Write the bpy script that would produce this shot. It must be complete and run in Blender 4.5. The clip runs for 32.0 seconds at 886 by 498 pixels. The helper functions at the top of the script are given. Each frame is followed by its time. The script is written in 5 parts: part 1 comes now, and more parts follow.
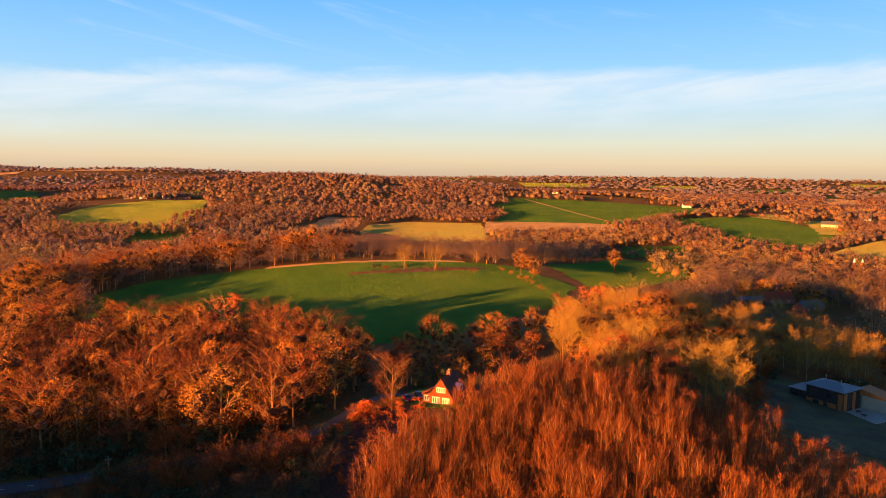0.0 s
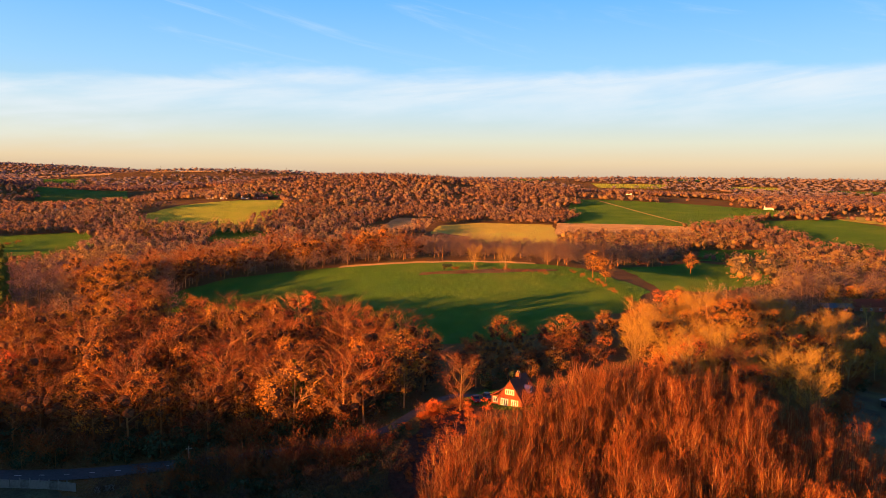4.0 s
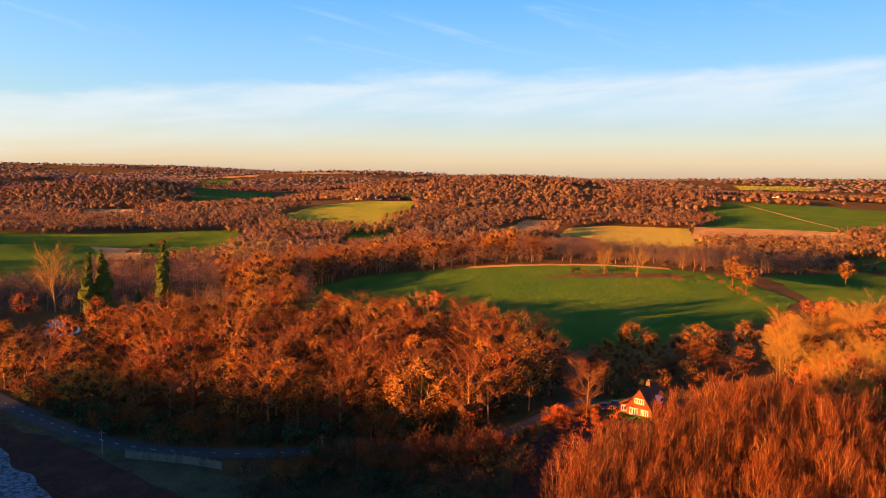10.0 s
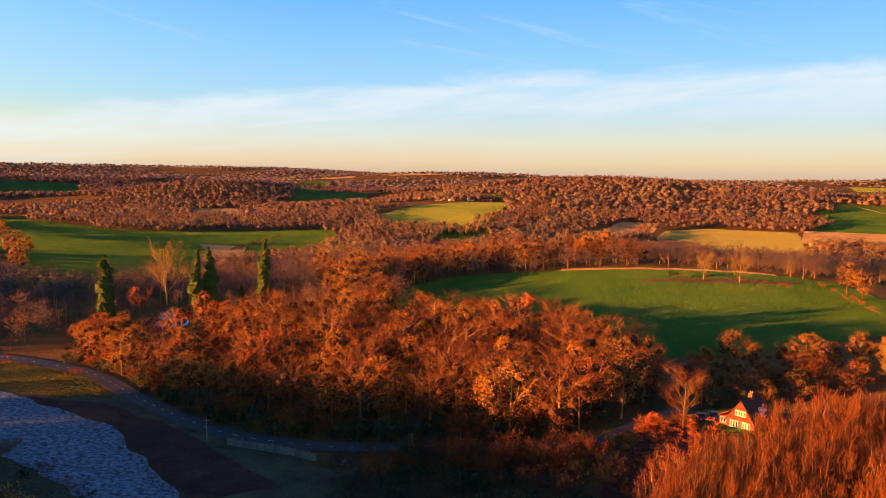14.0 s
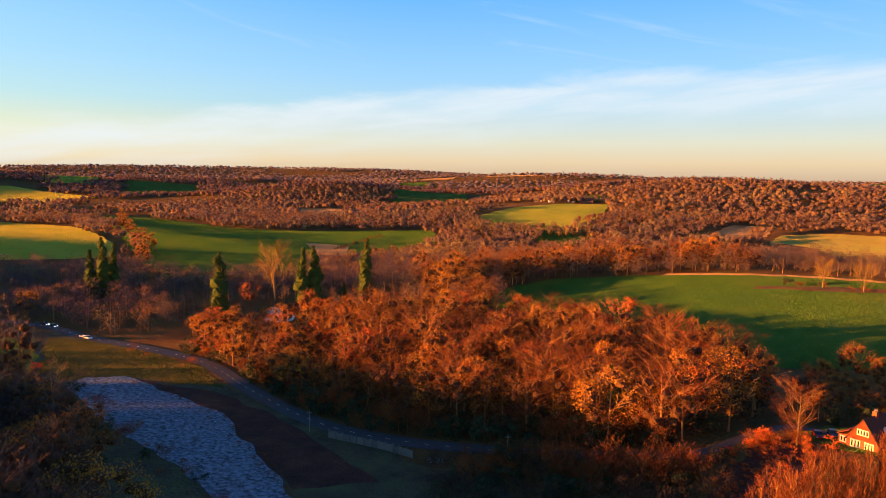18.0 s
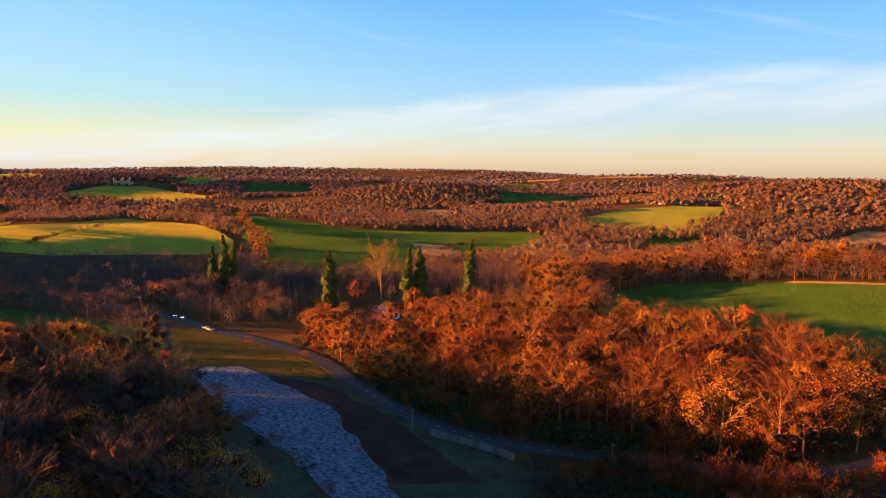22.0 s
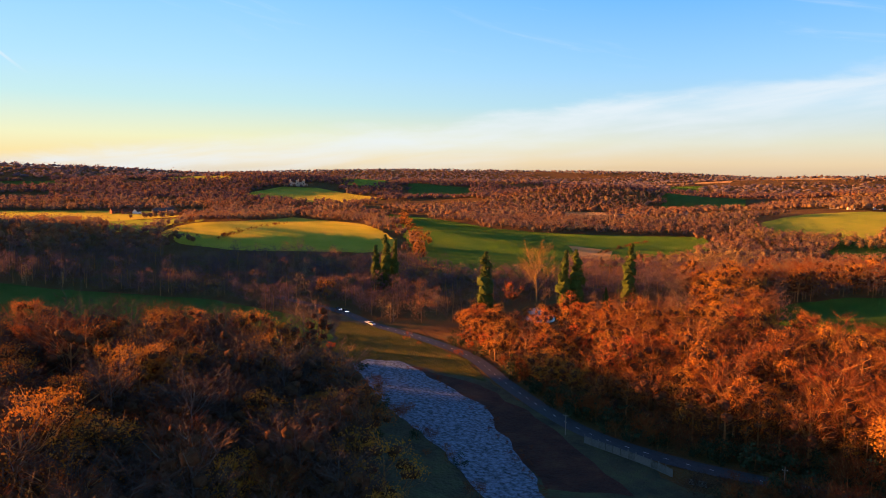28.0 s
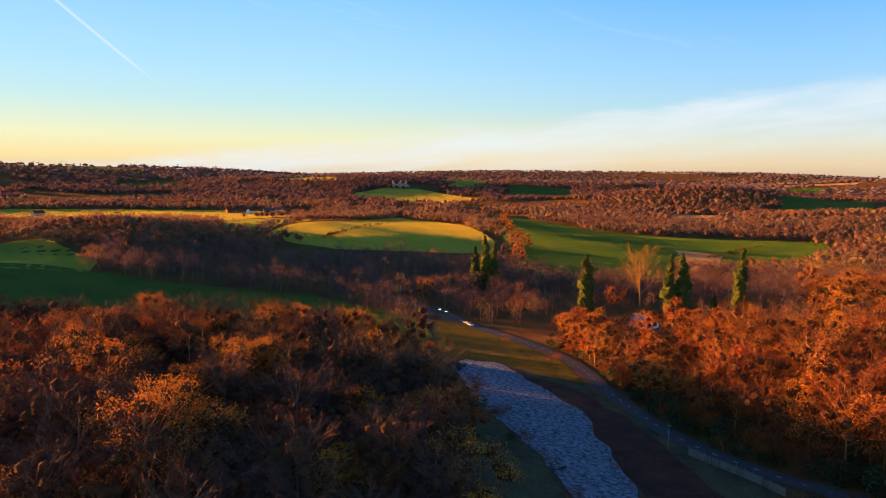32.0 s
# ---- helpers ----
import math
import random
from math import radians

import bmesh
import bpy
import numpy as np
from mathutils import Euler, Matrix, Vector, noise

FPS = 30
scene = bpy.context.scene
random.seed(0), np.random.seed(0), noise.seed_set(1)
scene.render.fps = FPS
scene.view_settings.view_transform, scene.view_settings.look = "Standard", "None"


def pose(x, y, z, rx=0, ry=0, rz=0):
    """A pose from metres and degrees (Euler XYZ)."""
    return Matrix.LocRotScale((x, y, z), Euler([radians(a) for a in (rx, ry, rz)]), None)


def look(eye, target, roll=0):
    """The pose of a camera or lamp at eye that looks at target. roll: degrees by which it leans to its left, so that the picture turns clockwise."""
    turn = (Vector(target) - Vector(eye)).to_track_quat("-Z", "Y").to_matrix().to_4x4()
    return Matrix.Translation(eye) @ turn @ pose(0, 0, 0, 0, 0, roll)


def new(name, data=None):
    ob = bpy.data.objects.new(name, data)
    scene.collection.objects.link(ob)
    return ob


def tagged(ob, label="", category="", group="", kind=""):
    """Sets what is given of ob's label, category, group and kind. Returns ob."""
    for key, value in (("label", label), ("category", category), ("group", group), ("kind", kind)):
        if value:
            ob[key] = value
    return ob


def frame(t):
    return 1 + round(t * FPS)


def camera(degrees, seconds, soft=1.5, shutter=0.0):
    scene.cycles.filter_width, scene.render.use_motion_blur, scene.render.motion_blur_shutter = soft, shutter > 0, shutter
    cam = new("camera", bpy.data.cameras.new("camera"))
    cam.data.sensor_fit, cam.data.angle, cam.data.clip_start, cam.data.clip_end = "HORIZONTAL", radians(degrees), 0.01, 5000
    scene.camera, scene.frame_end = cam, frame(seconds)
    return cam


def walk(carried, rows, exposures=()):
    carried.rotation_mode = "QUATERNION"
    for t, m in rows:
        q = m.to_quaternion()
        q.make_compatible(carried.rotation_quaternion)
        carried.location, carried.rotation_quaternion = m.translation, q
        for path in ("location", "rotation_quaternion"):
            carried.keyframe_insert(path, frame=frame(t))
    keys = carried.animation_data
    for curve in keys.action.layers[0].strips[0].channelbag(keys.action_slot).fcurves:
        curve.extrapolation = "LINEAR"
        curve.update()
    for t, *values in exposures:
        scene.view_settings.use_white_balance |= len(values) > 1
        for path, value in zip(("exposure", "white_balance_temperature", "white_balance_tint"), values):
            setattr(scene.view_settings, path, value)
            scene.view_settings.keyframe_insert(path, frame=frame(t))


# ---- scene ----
# camera: hovers and turns to the left
EYE_Z = 75.0
cam = camera(65.3, 32.0, soft=0.7)
YAWS = [(0, 0), (0.5, 0.71), (1, 1.42), (1.5, 2.12), (2, 2.83), (2.5, 3.53), (4.5, 6.66), (5, 7.49), (6, 9.17), (7, 10.89), (8, 12.7), (9, 14.55),
        (10, 16.46), (11, 18.36), (12, 20.27), (13, 22.17), (14, 24.08), (14.5, 25.04), (16.5, 29.08), (17, 30.15), (18, 32.27), (19, 34.35),
        (20, 36.5), (21, 38.74), (22, 40.96), (23, 43.17), (24, 45.38), (25, 47.57), (25.5, 48.63), (27.5, 52.87), (28, 53.92), (29, 56.0),
        (30, 58.11), (31, 60.25), (32, 62.2)]
walk(cam, [(t, pose(0, 0, EYE_Z, 90 - 5.93, -0.72, a)) for t, a in YAWS], exposures=[(0, 1.55), (32, 1.55)])

# world and sun
SUN_AZ, SUN_EL = 132.0, 4.6          # degrees to the left of the first view, degrees up
sun_dir = Vector((-math.sin(radians(SUN_AZ)) * math.cos(radians(SUN_EL)), math.cos(radians(SUN_AZ)) * math.cos(radians(SUN_EL)), math.sin(radians(SUN_EL))))
world = bpy.data.worlds.new("sky")
scene.world = world
world.use_nodes = True
wn, wl = world.node_tree.nodes, world.node_tree.links
wn.clear()
w_out = wn.new("ShaderNodeOutputWorld")
w_bg = wn.new("ShaderNodeBackground")
w_sky = wn.new("ShaderNodeTexSky")
w_sky.sky_type = "NISHITA"
w_sky.sun_disc = False
w_sky.sun_elevation = radians(SUN_EL)
w_sky.sun_rotation = radians(-SUN_AZ)
w_sky.altitude, w_sky.air_density, w_sky.dust_density, w_sky.ozone_density = 100, 1.0, 0.6, 3.0
w_tc = wn.new("ShaderNodeTexCoord")
w_sep = wn.new("ShaderNodeSeparateXYZ")
wl.new(w_tc.outputs["Generated"], w_sep.inputs[0])


def w_math(op, a, b=None, clamp=False):
    m = wn.new("ShaderNodeMath")
    m.operation, m.use_clamp = op, clamp
    for i, v in enumerate((a, b)):
        if v is None:
            continue
        if isinstance(v, (int, float)):
            m.inputs[i].default_value = v
        else:
            wl.new(v, m.inputs[i])
    return m.outputs[0]


def w_mix(fac, a, b, kind="MIX"):
    m = wn.new("ShaderNodeMix")
    m.data_type, m.blend_type = "RGBA", kind
    for i, v in ((0, fac), (6, a), (7, b)):
        if isinstance(v, (int, float)):
            m.inputs[i].default_value = v
        elif isinstance(v, tuple):
            m.inputs[i].default_value = (*v, 1)
        else:
            wl.new(v, m.inputs[i])
    return m.outputs[2]


def w_ramp(fac, stops):
    r = wn.new("ShaderNodeValToRGB")
    els = r.color_ramp.elements
    while len(els) < len(stops):
        els.new(0.5)
    for e, (p, c) in zip(els, stops):
        e.position, e.color = p, (*c, 1)
    wl.new(fac, r.inputs[0])
    return r.outputs[0]


def w_smooth(v, lo, hi, out0=0.0, out1=1.0):
    m = wn.new("ShaderNodeMapRange")
    m.interpolation_type = "SMOOTHSTEP"
    for k, q in zip(range(1, 5), (lo, hi, out0, out1)):
        m.inputs[k].default_value = q
    wl.new(v, m.inputs[0])
    return m.outputs[0]


def w_noise(u, v, scale, detail, rough, off=0.0, warp=0.3):
    c = wn.new("ShaderNodeCombineXYZ")
    wl.new(u, c.inputs[0])
    wl.new(v, c.inputs[1])
    c.inputs[2].default_value = off
    nz = wn.new("ShaderNodeTexNoise")
    nz.inputs["Scale"].default_value, nz.inputs["Detail"].default_value, nz.inputs["Roughness"].default_value, nz.inputs["Distortion"].default_value = scale, detail, rough, warp
    wl.new(c.outputs[0], nz.inputs["Vector"])
    return nz.outputs["Fac"]


# azimuth to the left and elevation, in degrees
w_az = w_math("MULTIPLY", w_math("ARCTAN2", w_math("MULTIPLY", w_sep.outputs[0], -1.0), w_sep.outputs[1]), 57.2958)
w_el = w_math("MULTIPLY", w_math("ARCSINE", w_sep.outputs[2]), 57.2958)
# clear evening air: warm dust low down, deep blue above
air = w_ramp(w_sep.outputs[2], [(0.0, (0.60, 0.42, 0.28)), (0.022, (0.80, 0.60, 0.36)), (0.05, (0.74, 0.72, 0.56)), (0.10, (0.44, 0.68, 0.84)), (0.15, (0.32, 0.62, 0.96)), (0.24, (0.16, 0.48, 1.0)), (0.45, (0.05, 0.16, 0.42)), (1.0, (0.012, 0.04, 0.13))])
w_sky_scaled = w_mix(1.0, w_sky.outputs[0], (0.09, 0.09, 0.09), "MULTIPLY")
air_west = w_ramp(w_sep.outputs[2], [(0.0, (0.62, 0.46, 0.28)), (0.022, (0.90, 0.70, 0.34)), (0.05, (0.84, 0.82, 0.52)), (0.10, (0.54, 0.78, 0.80)), (0.15, (0.42, 0.72, 0.95)), (0.24, (0.27, 0.6, 1.0)), (0.45, (0.05, 0.16, 0.42)), (1.0, (0.012, 0.04, 0.13))])
sky_col = w_mix(0.8, w_sky_scaled, w_mix(w_smooth(w_az, 32.0, 76.0), air, air_west))
# a long bank of thin high cloud, its upper edge sinking to the left, with streaks in it
w_u = w_math("MULTIPLY", w_az, 0.055)
w_v = w_math("ADD", w_math("MULTIPLY", w_el, 0.42), w_math("MULTIPLY", w_az, 0.045))
w_wave = w_math("MULTIPLY", w_math("SUBTRACT", w_noise(w_u, w_math("MULTIPLY", w_el, 0.2), 1.6, 6, 0.6), 0.5), 3.4)
w_edge = w_math("ADD", w_math("SUBTRACT", 8.6, w_math("MULTIPLY", w_math("MAXIMUM", w_math("SUBTRACT", w_az, 19.0), 0.0), 0.108)), w_wave)
w_under = w_math("SUBTRACT", w_edge, w_el)
w_streak = w_smooth(w_noise(w_u, w_v, 1.5, 8, 0.55, 4.0), 0.32, 0.68, 0.45, 1.0)
w_bank = w_math("MULTIPLY", w_math("MULTIPLY", w_smooth(w_under, -0.25, 1.1), w_smooth(w_under, 1.0, 6.0, 1.0, 0.08)), w_streak)
# faint wisps above the bank
w_wv = w_math("SUBTRACT", w_math("MULTIPLY", w_el, 0.5), w_math("MULTIPLY", w_az, 0.11))
w_wisp = w_math("MULTIPLY", w_smooth(w_noise(w_math("MULTIPLY", w_az, 0.05), w_wv, 1.3, 8, 0.6, 9.0, 0.6), 0.55, 0.85, 0.0, 0.3), w_smooth(w_el, 7.5, 10.0))
# a short vapour trail
w_line = w_math("ABSOLUTE", w_math("SUBTRACT", w_math("SUBTRACT", w_el, 7.0), w_math("MULTIPLY", w_math("SUBTRACT", w_az, 84.7), 0.803)))
w_trail = w_math("MULTIPLY", w_math("MULTIPLY", w_smooth(w_line, 0.04, 0.2, 0.55, 0.0), w_smooth(w_el, 6.6, 8.5)), w_smooth(w_el, 13.0, 18.0, 1.0, 0.0))
cloud_amt = w_math("MAXIMUM", w_math("MAXIMUM", w_math("MULTIPLY", w_bank, 0.85), w_wisp), w_trail)
wl.new(w_mix(cloud_amt, sky_col, (0.66, 0.71, 0.75)), w_bg.inputs["Color"])
w_bg.inputs["Strength"].default_value = 0.44
wl.new(w_bg.outputs[0], w_out.inputs["Surface"])
sun = new("sun", bpy.data.lights.new("sun", "SUN"))
sun.data.energy, sun.data.angle, sun.data.color = 7.3, radians(0.6), (1.0, 0.345, 0.052)
sun.matrix_world = look((0, 0, 300), Vector((0, 0, 300)) - sun_dir)


# ---------- materials ----------
def material(name, ramp, scale=1.0, rough=0.85, bump=0.0, metal=0.0, use_random=0.0, translucent=0.0, detail=4, spec=0.2, tufts=0.0, sward=0.0, grain=2.2):
    """Noise-driven colour ramp; use_random mixes in a per-object or per-tree value."""
    m = bpy.data.materials.new(name)
    m.use_nodes = True
    n, l = m.node_tree.nodes, m.node_tree.links
    b = n["Principled BSDF"]
    b.inputs["Roughness"].default_value, b.inputs["Metallic"].default_value = rough, metal
    b.inputs["Specular IOR Level"].default_value = spec
    tc = n.new("ShaderNodeTexCoord")
    nz = n.new("ShaderNodeTexNoise")
    nz.inputs["Scale"].default_value, nz.inputs["Detail"].default_value, nz.inputs["Roughness"].default_value = scale, detail, 0.65
    l.new(tc.outputs["Object"], nz.inputs["Vector"])
    cr = n.new("ShaderNodeValToRGB")
    els = cr.color_ramp.elements
    while len(els) < len(ramp):
        els.new(0.5)
    for e, (p, c) in zip(els, ramp):
        e.position, e.color = p, (*c, 1)
    if use_random > 0:
        oi = n.new("ShaderNodeObjectInfo")
        at = n.new("ShaderNodeAttribute")
        at.attribute_name = "tint"
        ad = n.new("ShaderNodeMath")
        ad.operation = "ADD"
        l.new(oi.outputs["Random"], ad.inputs[0])
        l.new(at.outputs["Fac"], ad.inputs[1])
        fr = n.new("ShaderNodeMath")
        fr.operation = "FRACT"
        l.new(ad.outputs[0], fr.inputs[0])
        mx = n.new("ShaderNodeMix")
        mx.inputs[0].default_value = use_random
        l.new(nz.outputs["Fac"], mx.inputs[2])
        l.new(fr.outputs[0], mx.inputs[3])
        l.new(mx.outputs[0], cr.inputs[0])
    else:
        l.new(nz.outputs["Fac"], cr.inputs[0])
    l.new(cr.outputs[0], b.inputs["Base Color"])
    if bump:
        bp = n.new("ShaderNodeBump")
        bp.inputs["Strength"].default_value = bump
        l.new(nz.outputs["Fac"], bp.inputs["Height"])
        l.new(bp.outputs[0], b.inputs["Normal"])
    if sward:
        # leaning blades: the surface faces every way at the scale of a tuft
        vn = n.new("ShaderNodeTexNoise")
        vn.inputs["Scale"].default_value, vn.inputs["Detail"].default_value = grain, 2
        l.new(tc.outputs["Object"], vn.inputs["Vector"])
        v1 = n.new("ShaderNodeVectorMath")
        v1.operation = "SUBTRACT"
        v1.inputs[1].default_value = (0.5, 0.5, 0.5)
        l.new(vn.outputs["Color"], v1.inputs[0])
        v2 = n.new("ShaderNodeVectorMath")
        v2.operation = "MULTIPLY"
        v2.inputs[1].default_value = (sward, sward, 0)
        l.new(v1.outputs[0], v2.inputs[0])
        ge = n.new("ShaderNodeNewGeometry")
        v3 = n.new("ShaderNodeVectorMath")
        v3.operation = "ADD"
        l.new(v2.outputs[0], v3.inputs[0])
        l.new(ge.outputs["Normal"], v3.inputs[1])
        v4 = n.new("ShaderNodeVectorMath")
        v4.operation = "NORMALIZE"
        l.new(v3.outputs[0], v4.inputs[0])
        l.new(v4.outputs[0], b.inputs["Normal"])
    elif tufts:
        tn = n.new("ShaderNodeTexNoise")
        tn.inputs["Scale"].default_value, tn.inputs["Detail"].default_value = 1.1, 3
        l.new(tc.outputs["Object"], tn.inputs["Vector"])
        bp = n.new("ShaderNodeBump")
        bp.inputs["Strength"].default_value, bp.inputs["Distance"].default_value = 1.0, tufts
        l.new(tn.outputs["Fac"], bp.inputs["Height"])
        l.new(bp.outputs[0], b.inputs["Normal"])
    if sward:
        m.cycles.use_bump_map_correction = False
    if translucent:
        tr = n.new("ShaderNodeBsdfTranslucent")
        l.new(cr.outputs[0], tr.inputs["Color"])
        ms = n.new("ShaderNodeMixShader")
        ms.inputs[0].default_value = translucent
        l.new(b.outputs[0], ms.inputs[1])
        l.new(tr.outputs[0], ms.inputs[2])
        l.new(ms.outputs[0], n["Material Output"].inputs["Surface"])
    return m


M_GROUND = material("leaf_litter", [(0.3, (0.1, 0.05, 0.018)), (0.5, (0.16, 0.085, 0.026)), (0.7, (0.12, 0.11, 0.03))], 0.04, 0.95, detail=10, sward=4)
M_GREEN = material("winter_crop", [(0.3, (0.048, 0.13, 0.012)), (0.5, (0.075, 0.165, 0.015)), (0.7, (0.12, 0.19, 0.02))], 0.03, 0.9, detail=10, sward=9)
M_OLIVE = material("pasture", [(0.3, (0.2, 0.28, 0.03)), (0.5, (0.3, 0.35, 0.04)), (0.7, (0.38, 0.37, 0.05))], 0.02, 0.9, detail=10, sward=9)
M_YELLOW = material("stubble", [(0.3, (0.3, 0.28, 0.05)), (0.5, (0.42, 0.36, 0.07)), (0.7, (0.36, 0.38, 0.07))], 0.02, 0.9, detail=10, sward=9)
M_SCRUB = material("rough_grass", [(0.3, (0.12, 0.06, 0.025)), (0.55, (0.2, 0.11, 0.04)), (0.75, (0.25, 0.17, 0.06))], 0.08, 0.95, 0.4, detail=8, tufts=1.6)
M_STRAW = material("dry_grass", [(0.3, (0.33, 0.2, 0.08)), (0.5, (0.45, 0.29, 0.12)), (0.7, (0.5, 0.36, 0.17))], 0.05, 0.95, detail=10, sward=8)
M_GOLD = material("golden_pasture", [(0.3, (0.34, 0.36, 0.03)), (0.5, (0.46, 0.42, 0.045)), (0.7, (0.52, 0.42, 0.06))], 0.02, 0.9, detail=10, sward=9)
M_GRASS = material("meadow_grass", [(0.3, (0.06, 0.11, 0.015)), (0.5, (0.09, 0.15, 0.02)), (0.7, (0.13, 0.17, 0.03))], 0.05, 0.95, detail=10, sward=6)
M_MARSH = material("marsh_grass", [(0.3, (0.06, 0.045, 0.03)), (0.5, (0.105, 0.09, 0.045)), (0.7, (0.135, 0.135, 0.0525))], 0.12, 0.95, 0.4, detail=8, tufts=1.0)
M_BRACKEN = material("bracken", [(0.3, (0.063, 0.0252, 0.0168)), (0.55, (0.112, 0.042, 0.0252)), (0.75, (0.154, 0.07, 0.035))], 0.15, 0.95, 0.4, detail=8, tufts=1.2)
M_VERGE = material("verge_grass", [(0.3, (0.042, 0.0525, 0.00788)), (0.5, (0.0788, 0.0788, 0.0116)), (0.7, (0.115, 0.0892, 0.0184))], 0.09, 0.95, detail=10, sward=6)
M_FROST = material("frosted_grass", [(0.34, (0.0533, 0.0608, 0.0598)), (0.46, (0.149, 0.177, 0.215)), (0.58, (0.267, 0.32, 0.419)), (0.75, (0.426, 0.508, 0.646))], 0.85, 0.9, detail=14, sward=5, grain=4.0)
M_ROAD = material("asphalt", [(0.3, (0.06, 0.06, 0.063)), (0.7, (0.1, 0.1, 0.105))], 1.5, 0.8, 0.1)
M_WATER = material("pond_water", [(0.3, (0.01, 0.015, 0.02)), (0.7, (0.015, 0.02, 0.025))], 0.1, 0.08, 0.02, spec=0.12)
M_BARK = material("bark", [(0.3, (0.173, 0.08, 0.0264)), (0.5, (0.292, 0.14, 0.044)), (0.7, (0.389, 0.21, 0.0752))], 1.2, 0.9, 0.2, use_random=0.5)
M_PALEBARK = material("pale_bark", [(0.3, (0.221, 0.13, 0.0455)), (0.7, (0.325, 0.221, 0.091))], 1.2, 0.9, 0.2, use_random=0.5)
M_TWIG = material("bare_twigs", [(0.15, (0.136, 0.0433, 0.017)), (0.4, (0.208, 0.0587, 0.017)), (0.65, (0.264, 0.0842, 0.0187)), (0.9, (0.24, 0.0433, 0.0119))], 0.25, 0.9, 0, use_random=0.6, translucent=0.08, sward=2.2, grain=2.5)
# Dark colour for lumps inside crowns: paints the shade between branches
M_CORESHADE = material("inner_twigs", [(0.3, (0.075, 0.0337, 0.015)), (0.7, (0.128, 0.06, 0.0255))], 0.6, 0.95, sward=2.5, grain=1.5)
# Copy of the bare tree's bark and twigs with grey shade in its colour
M_SHADEBARK = material("grey_bark", [(0.3, (0.085, 0.068, 0.0553)), (0.7, (0.17, 0.14, 0.119))], 1.2, 0.9, 0.2, use_random=0.5)
M_SHADETWIG = material("grey_twigs", [(0.2, (0.068, 0.044, 0.036)), (0.5, (0.104, 0.064, 0.048)), (0.8, (0.16, 0.08, 0.044))], 0.25, 0.9, 0, use_random=0.6, sward=2.2, grain=2.5)
M_PALETWIG = material("pale_twigs", [(0.2, (0.308, 0.186, 0.0252)), (0.5, (0.37, 0.202, 0.0294)), (0.8, (0.416, 0.27, 0.042))], 0.25, 0.9, 0, use_random=0.6, translucent=0.08)
M_LEAF = material("autumn_leaves", [(0.1, (0.41, 0.128, 0.0198)), (0.35, (0.482, 0.187, 0.0234)), (0.6, (0.554, 0.256, 0.0288)), (0.8, (0.431, 0.197, 0.027)), (0.95, (0.513, 0.128, 0.018))], 0.3, 0.8, 0, use_random=0.65, translucent=0.25, sward=2.0, grain=2.5)
M_RED = material("copper_leaves", [(0.2, (0.46, 0.085, 0.02)), (0.8, (0.54, 0.16, 0.025))], 0.3, 0.8, 0, use_random=0.6, translucent=0.08, sward=2.0, grain=2.5)
M_EVER = material("evergreen", [(0.2, (0.03, 0.05, 0.012)), (0.5, (0.065, 0.095, 0.014)), (0.8, (0.11, 0.14, 0.018))], 0.5, 0.8, 0, use_random=0.4, translucent=0.15, sward=2.0, grain=2.0)
# Ivy and bramble darkened in colour to deepen the shade below the woods
M_SHADEIVY = material("dark_ivy", [(0.2, (0.021, 0.0364, 0.014)), (0.5, (0.0336, 0.056, 0.0196)), (0.8, (0.056, 0.07, 0.0252))], 0.5, 0.6, 0, use_random=0.4)
M_SHADEBRAMBLE = material("brown_bramble", [(0.2, (0.042, 0.028, 0.0196)), (0.5, (0.07, 0.042, 0.0252)), (0.8, (0.112, 0.056, 0.028))], 0.5, 0.8, 0, use_random=0.4)
M_FARWOOD = material("winter_wood", [(0.06, (0.142, 0.107, 0.0975)), (0.2, (0.207, 0.125, 0.09)), (0.36, (0.273, 0.15, 0.081)), (0.52, (0.197, 0.125, 0.106)), (0.66, (0.294, 0.204, 0.106)), (0.8, (0.294, 0.125, 0.057)), (0.95, (0.121, 0.15, 0.066))], 0.6, 0.9, 0, use_random=0.75, detail=6, translucent=0.35, sward=4, grain=1.4)
# Greyer copy of the wood colour: valley shade and distance haze painted in
M_SHADEHAZEWOOD = material("grey_winter_wood", [(0.06, (0.101, 0.0732, 0.087)), (0.3, (0.152, 0.0996, 0.108)), (0.5, (0.202, 0.119, 0.108)), (0.7, (0.139, 0.106, 0.117)), (0.88, (0.304, 0.132, 0.072)), (0.96, (0.101, 0.132, 0.063))], 0.6, 0.9, 0, use_random=0.7, detail=6, translucent=0.35, sward=4, grain=1.4)
M_GOLDWOOD = material("pale_golden_wood", [(0.1, (0.3, 0.19, 0.07)), (0.4, (0.38, 0.25, 0.09)), (0.7, (0.34, 0.2, 0.06)), (0.9, (0.42, 0.3, 0.11))], 0.6, 0.9, 0, use_random=0.7, detail=6, translucent=0.35, sward=4, grain=1.4)
# Pale grey colour stands in for haze on the horizon woods
M_HAZEWOOD = material("pale_grey_wood", [(0.1, (0.151, 0.126, 0.159)), (0.4, (0.232, 0.178, 0.177)), (0.6, (0.186, 0.157, 0.195)), (0.85, (0.278, 0.178, 0.123))], 0.3, 0.9, 0, use_random=0.7, detail=6, translucent=0.35, sward=4, grain=0.8)

